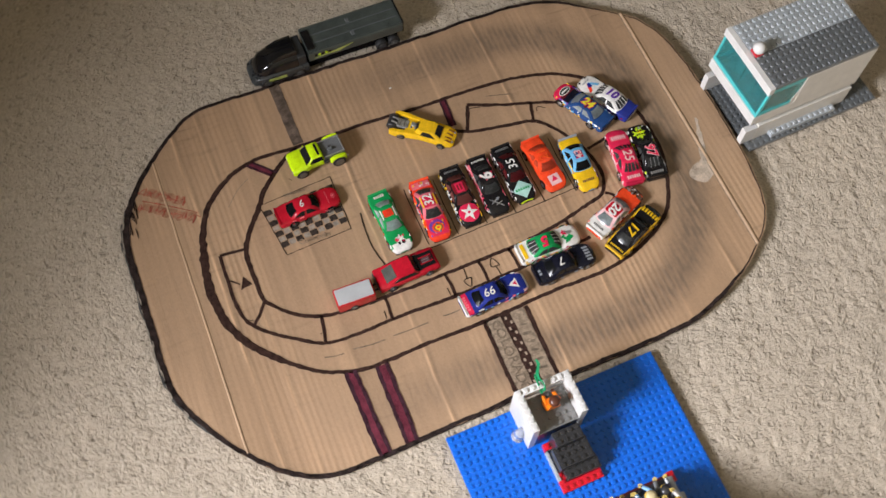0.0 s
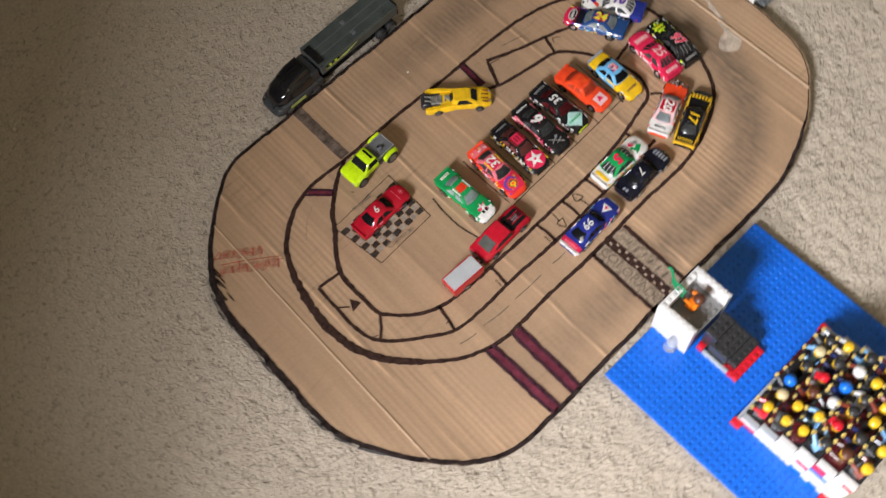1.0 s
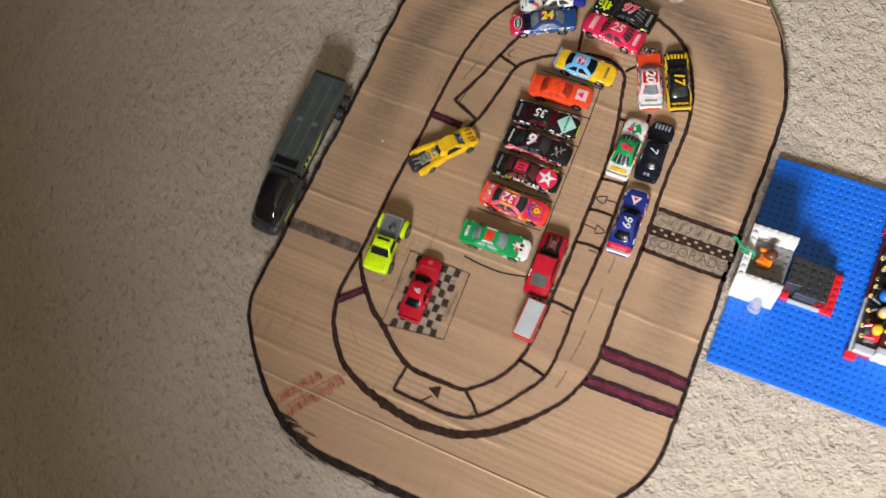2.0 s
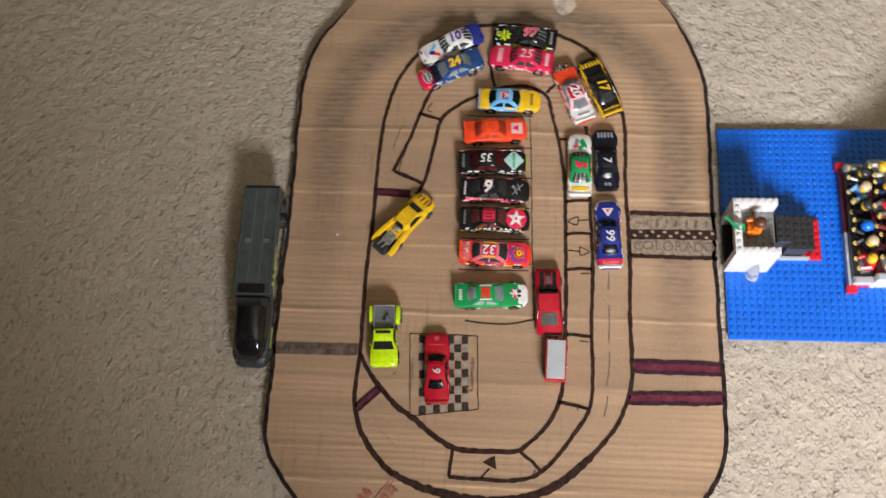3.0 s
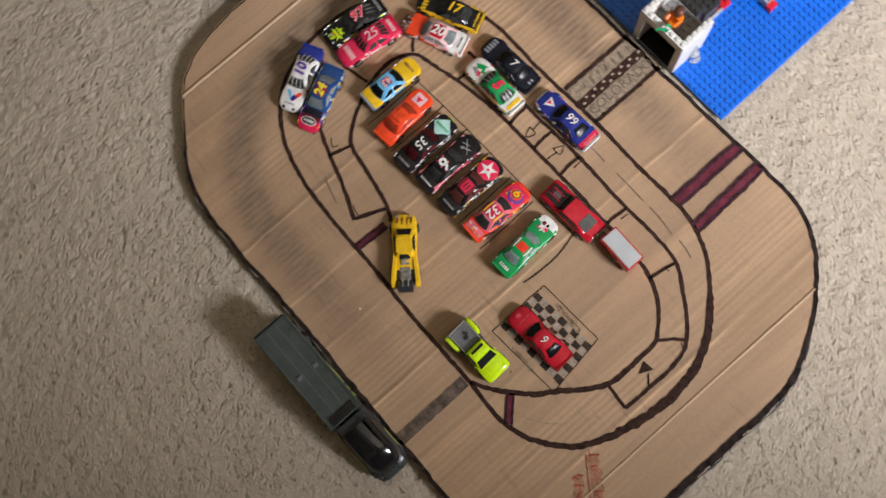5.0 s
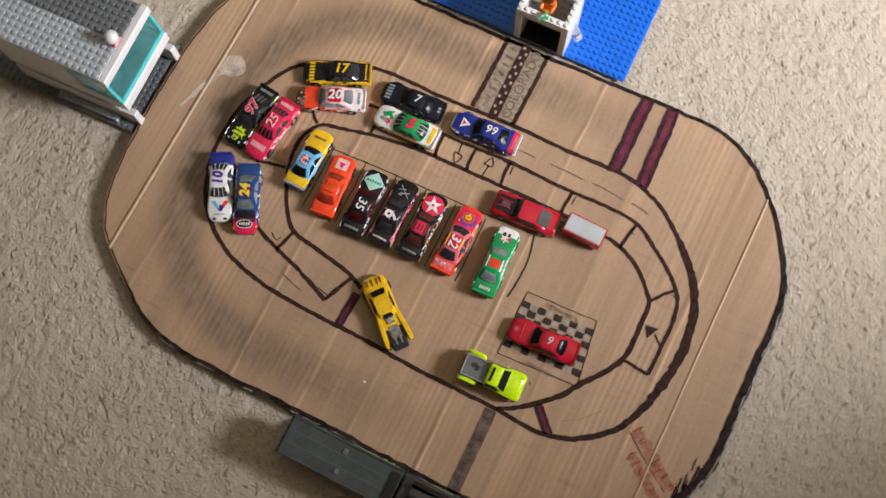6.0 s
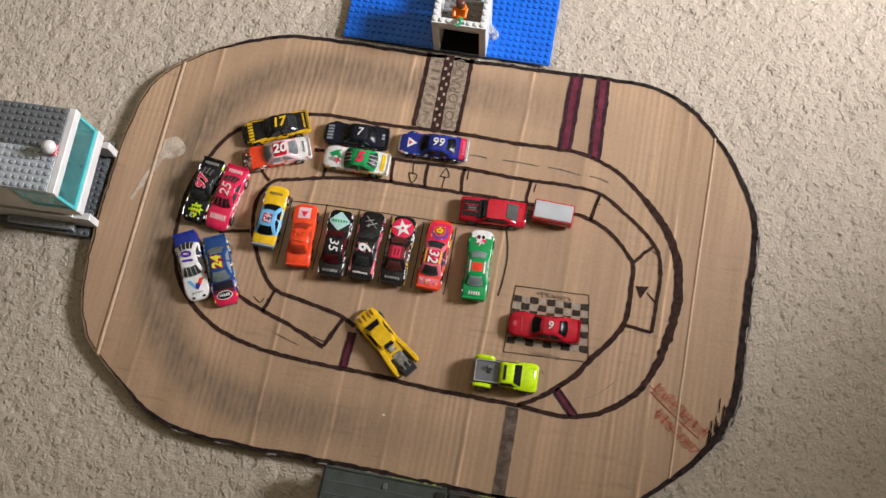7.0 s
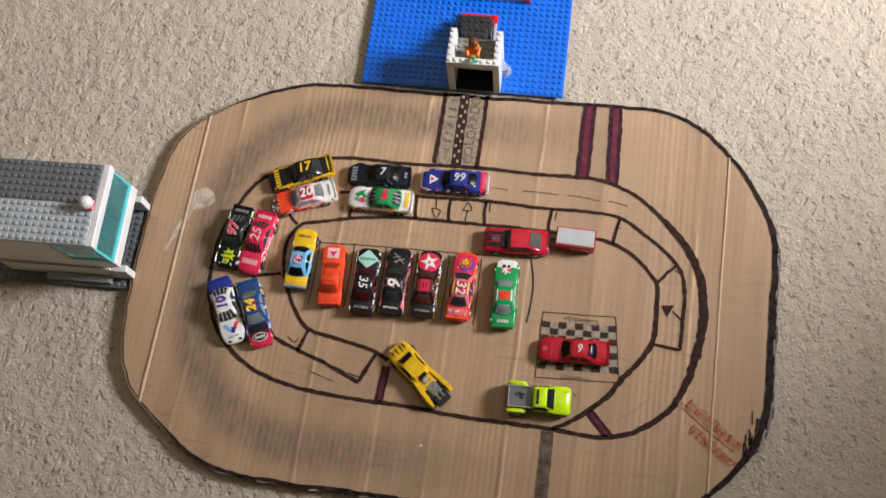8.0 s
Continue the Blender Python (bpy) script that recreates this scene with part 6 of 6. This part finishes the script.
minifigure(plate_at @ pose(-0.0155, 0.1015, PZ + TH - 2.27 * BH + SH), B_ORANGE, B_ORANGE, B_BROWN, B_BROWN, "hair", 0, "minifigure",
           "orange toy figure with brown hair on the tower deck", arms=0.7)
flag = thing("flag_stick", plate_at @ pose(-0.0195, 0.108, PZ + TH - 2.27 * BH + SH), "thin green toy flag stick leaning on the tower", "toy flag")
stick = rod(0.0011, 0.0, 0.04, 7, pose(0, 0, 0.0008, -35, -8, 0))
part("stick", stick, B_GREEN, flag)
rings = []
for u in np.linspace(0, 1, 14):
    c, turn = Vector((0.0022 * math.sin(u * 9), 0.0075 + 0.027 * u, 0.018 + 0.027 * u)), 0.9 + 0.8 * math.sin(6.5 * u)
    across, thin = Vector((math.cos(turn), 0, math.sin(turn))), Vector((-math.sin(turn), 0, math.cos(turn)))
    wd = 0.003 * (1 - 0.55 * u)
    rings.append([(c + across * (wd * a_) + thin * (0.0004 * b_))[:] for a_, b_ in ((-1, -1), (1, -1), (1, 1), (-1, 1))])
wave = loft(rings)
part("flag_cloth", wave, B_GREEN, flag, "curled green flag")

# grandstand packed with toy figures
SW, ROWS_N, ROW_D, LOW, RISE = 0.068, 6, 0.0198, 2 * BH, 0.0126
stand = thing("grandstand", plate_at @ pose(0.0035, -0.0075, PZ), "stepped brick grandstand with red, white and blue sides", "toy grandstand")
rs = random.Random(11)
HELMET_BLUE = plastic("helmet_blue", (0.01, 0.16, 0.7))
pal = [B_WHITE, B_WHITE, B_WHITE, B_WHITE, B_WHITE, HELMET_BLUE, B_WHITE, B_RED]
for r_ in range(ROWS_N):
    y1, top = -r_ * ROW_D, LOW + r_ * RISE
    part("tier", box(-SW + P, SW - P, y1 - ROW_D, y1, 0.0002, top, 0.0003), [B_BLACK, B_MARO, B_BLACK][r_ % 3], stand, "dark brick seating tier")
    n_lv = int(top / BH)
    for s in (-1, 1):
        for lv in range(n_lv + 1):
            xa, xb = (SW - P + 0.0001, SW) if s > 0 else (-SW, -SW + P - 0.0001)
            z0, z1 = lv * BH + 0.0003, min(top, (lv + 1) * BH)
            if z1 - z0 < 0.001:
                continue
            cut = rs.choice((0.33, 0.5, 0.67))
            for f0, f1 in ((0.0, cut), (cut, 1.0)):
                m = rs.choice(pal) if s < 0 else rs.choice([B_LIGHT, B_DARK, B_LIGHT, B_MARO])
                part("side_brick", box(xa, xb, y1 - ROW_D * f1 + 0.0001, y1 - ROW_D * f0 - 0.0001, z0, z1, 0.0003), m, stand)
        if s < 0:
            part("coping_tile", box(-SW - 0.0002, -SW + P * 0.8, y1 - ROW_D * 0.97, y1 - ROW_D * 0.03, top + 0.0002, top + 0.0026, 0.0003), rs.choice([B_WHITE, B_WHITE, B_WHITE, B_WHITE, B_LIGHT]), stand)
        else:
            part("coping_tile", box(SW - P, SW + 0.0006, y1 - ROW_D * 0.97, y1 - ROW_D * 0.03, top + 0.0002, top + 0.0034, 0.0003), B_LIGHT, stand)
part("front_tile", box(-SW, -0.008, 0.0002, 0.0035, 0.0003, BH * 1.2, 0.0003), B_LIGHT, stand, "pale grey front tile")
part("front_tile", box(-0.0078, SW, 0.0002, 0.0035, 0.0003, BH * 1.2, 0.0003), B_MARO, stand, "dark red front tile")
for s in (-1, 1):
    part("corner_brick", box(s * SW + (0.0002 if s > 0 else -P), s * SW + (P if s > 0 else -0.0002), -0.006, 0.0055, 0.0003, BH * 1.0, 0.0003), B_RED, stand, "red corner brick")
    part("corner_brick", box(s * SW + (0.0002 if s > 0 else -1.4 * P), s * SW + (P if s > 0 else -0.0002), -ROWS_N * ROW_D, -(ROWS_N - 0.7) * ROW_D, 0.0003, BH, 0.0003), B_RED, stand, "red corner brick")

RUST = plastic("torso_rust", (0.24, 0.05, 0.03))
NAVY_TORSO = plastic("torso_navy", (0.02, 0.03, 0.12))
DARKS = [B_BLACK, B_BLACK, B_DARK, B_MARO, NAVY_TORSO, B_BROWN, B_BLACK, B_BLACK]
CROWD = "toy spectators in the grandstand"
BALD = "bare yellow-headed toy figure seated in the grandstand"
LOOKS = [("stud", B_YELLOW, BALD)] * 13 + [("hair", B_BLACK, "toy figure with black moulded hair in the grandstand")] * 9 + [("hair", B_BROWN, "toy figure with brown moulded hair in the grandstand")] * 3 \
    + [("hair", B_TAN, "toy figure with sandy moulded hair in the grandstand")] * 2 + [("cap", B_RED, "toy figure in a red cap in the grandstand")] * 2 + [("helmet", B_WHITE, "toy figure in a white helmet in the grandstand")] * 3 \
    + [("helmet", HELMET_BLUE, "toy figure in a blue helmet in the grandstand")] * 2 + [("helmet", B_GREY, "toy figure in a grey helmet in the grandstand")] * 2
rs.shuffle(LOOKS)
for r_ in range(ROWS_N):
    for c in range(6):
        torso, legs = rs.choice(DARKS + [B_LBLUE, B_RED, B_WHITE, B_GREY, RUST, B_LBLUE, B_CREAM, RUST]), rs.choice(DARKS)
        kind, top, lab = LOOKS[(r_ * 6 + c) % len(LOOKS)]
        x = -SW + P + 0.0105 + c * 0.0202 + rs.uniform(-0.0016, 0.0016)
        y = -(r_ + 0.62) * ROW_D + rs.uniform(-0.0015, 0.0015)
        minifigure(plate_at @ pose(0.0035 + x, -0.0075 + y, PZ + LOW + r_ * RISE + 0.0006, rs.uniform(-3, 3), rs.uniform(-4, 4), 0), torso, legs, B_YELLOW, top, kind, rs.uniform(-30, 30), "minifigure", lab, CROWD, rs.uniform(0.3, 1.5))

# ---- control-room building ----
FRAME_TEAL = plastic("frame_teal", (0.07, 0.5, 0.51))
bld_at = pose(0.3525, -0.0662, 0.0, 0, 0, 2.5)
ctrl = thing("toy_control_building", bld_at, "two-storey cream toy building with teal windows and grey studded roof", "toy building")
BX, BY, Z1, Z2, ZR = 0.146, 0.0938, 0.0375, 0.0475, 0.1165
part("ground_plate", stud_plate(0.002, -0.0118, 24, 15, 0.0004, 0.004, 9), B_DARK, ctrl, "dark grey studded ground plate")
for y0, y1 in ((0.0, 0.0078), (BY - 0.0078, BY)):
    part("lower_wall", box(0.012, BX, y0, y1, 0.006, Z1, 0.0003), B_CREAM, ctrl)
    part("post", box(-0.006, 0.0115, y0, y1, 0.0058, Z1 - 0.003, 0.0003), B_WHITE, ctrl, "white corner post")
    part("slot_band", box(0.003, BX - 0.001, y0 + (0.0045 if y0 == 0 else 0.0002), y1 - (0.0002 if y0 == 0 else 0.0045), Z1, Z2, 0.0002), B_BLACK, ctrl)
    part("upper_wall", box(0.05, BX, y0, y1, Z2, ZR, 0.0003), B_CREAM, ctrl)
    part("window_sill", box(0.0018, 0.0498, y0, y1, Z2, 0.0662, 0.0003), B_CREAM, ctrl)
    yy = y0 if y0 == 0 else y1
    gl = loft([[(x, y, z) for x, z in ((-0.0012, 0.0664), (0.042, 0.0664), (0.0495, 0.1), (0.0495, 0.1088), (0.0028, 0.1088))] for y in ((yy + 0.0008, yy + 0.0028) if yy == 0 else (yy - 0.0028, yy - 0.0008))])
    part("side_glass", gl, TEAL, ctrl, "teal side glazing")
    part("glass_frame", box(0.001, 0.0495, y0 + 0.0004, y1 - 0.0004, 0.109, ZR, 0.0003), FRAME_TEAL, ctrl)
    part("wall_wedge", loft([[(x, y, z) for x, z in ((0.0422, 0.0664), (0.0498, 0.0664), (0.0498, 0.1))] for y in (y0 + 0.0005, y1 - 0.0005)]), B_CREAM, ctrl)
for x0, x1, y, n in ((0.034, 0.1276, -0.0078, 12), (0.02, 0.098, BY, 10)):
    part("side_ledge", stud_plate(x0, y + 0.0001, n, 1, 0.0062, 0.0125), B_LIGHT, ctrl, "light grey studded ledge")
part("rear_wall", box(BX - 0.0078, BX + 0.0002, 0.0078, BY - 0.0078, 0.006, ZR, 0.0003), B_CREAM, ctrl)
part("front_sill", box(-0.0062, 0.0016, -0.0004, BY + 0.0004, Z2 + 0.0035, 0.0662, 0.0004), B_WHITE, ctrl, "white sill")
part("front_beam", box(0.0012, 0.0072, 0.008, BY - 0.008, Z1 + 0.001, Z2 + 0.0003, 0.0003), B_BLACK, ctrl)
lean = lambda z: -0.0035 + 0.0042 * (z - 0.0664) / 0.0456  # noqa: E731
for k in range(2):
    ya = 0.0008 + k * (BY - 0.0008) / 2
    part("front_glass", loft([[(lean(z), y, z), (lean(z) + 0.002, y, z), (lean(z) + 0.002, y + BY / 2 - 0.0012, z), (lean(z), y + BY / 2 - 0.0012, z)] for z, y in ((0.0664, ya), (0.1104, ya))]), TEAL, ctrl, "teal front glazing")
part("frame_bar", loft([[(lean(z) - 0.0008, 0.0, z), (lean(z) + 0.0026, 0.0, z), (lean(z) + 0.0026, BY, z), (lean(z) - 0.0008, BY, z)] for z in (0.0664, 0.0715)]), FRAME_TEAL, ctrl, "teal window frame")
for ya in (0.0, BY - 0.003):
    part("frame_bar", loft([[(lean(z) - 0.0006, ya, z), (lean(z) + 0.003, ya, z), (lean(z) + 0.003, ya + 0.003, z), (lean(z) - 0.0006, ya + 0.003, z)] for z in (0.0717, 0.1104)]), FRAME_TEAL, ctrl, "teal window frame")
for ya in (0.0, BY - 0.0034):
    part("frame_bar", box(0.0002, 0.043, ya, ya + 0.0034, 0.0665, 0.0725, 0.0004), FRAME_TEAL, ctrl, "teal window frame")
part("upper_floor", stud_plate(0.0075, 0.0085, 16, 10, Z2, 0.052), B_LIGHT, ctrl, "light grey studded floor")
for k, (x, y, h, m) in enumerate(((0.018, 0.024, 0.018, B_DARK), (0.02, 0.06, 0.016, B_WHITE), (0.034, 0.042, 0.026, B_BLACK), (0.016, 0.074, 0.012, B_LIGHT))):
    part("desk_block", stud_plate(x, y, 2, 2, 0.0522, 0.052 + h), m, ctrl)
part("roof_edge", box(-0.003, 0.0042, -0.0006, BY + 0.0006, 0.1106, ZR + 0.0062, 0.0004), B_WHITE, ctrl, "smooth white roof edge")
part("roof_plate", stud_plate(0.0046, 0.0001, 18, 6, ZR + 0.0002, ZR + 0.0062), B_DARK, ctrl, "dark grey studded roof half")
part("roof_plate", stud_plate(0.0046, 0.047, 18, 6, ZR + 0.0002, ZR + 0.0062), B_LIGHT, ctrl, "light grey studded roof half")
beacon = thing("roof_ball", bld_at @ pose(0.0085, 0.049, ZR + 0.0064), "white ball on a red clip on the roof", "toy ball")
part("clip", box(-0.005, 0.005, -0.006, 0.006, 0.0018, 0.0048, 0.0006), B_RED, beacon, "red clip")
part("foot", box(-0.0035, 0.0035, -0.0035, 0.0035, 0.0, 0.002, 0.0003), B_RED, beacon)
rings = [[(0.0075 * math.sin(a) * math.cos(b) + 0.001, 0.0075 * math.sin(a) * math.sin(b), 0.0105 - 0.0075 * math.cos(a)) for b in np.linspace(0, 2 * math.pi, 20, endpoint=False)] for a in np.linspace(0.12, math.pi - 0.05, 12)]
part("ball", loft(rings), B_WHITE, beacon, "white ball", None, 60)

# ---- a crumb of white paper lying on the sheet ----
crumb = bmesh.new()
bmesh.ops.create_icosphere(crumb, subdivisions=1, radius=0.0015)
for v in crumb.verts:
    v.co = Vector((v.co.x * 1.2, v.co.y, v.co.z * 0.5)) * (1 + 0.35 * noise.noise(v.co * 900))
ob = new("paper_crumb", finish("paper_crumb", crumb, mat("white_paper", (0.75, 0.72, 0.66), 0.8, 0, 0.1)))
ob.matrix_basis = pose(-0.021, 0.171, ZB + 0.0006)
tagged(ob, "tiny white paper crumb on the cardboard sheet", "crumb")
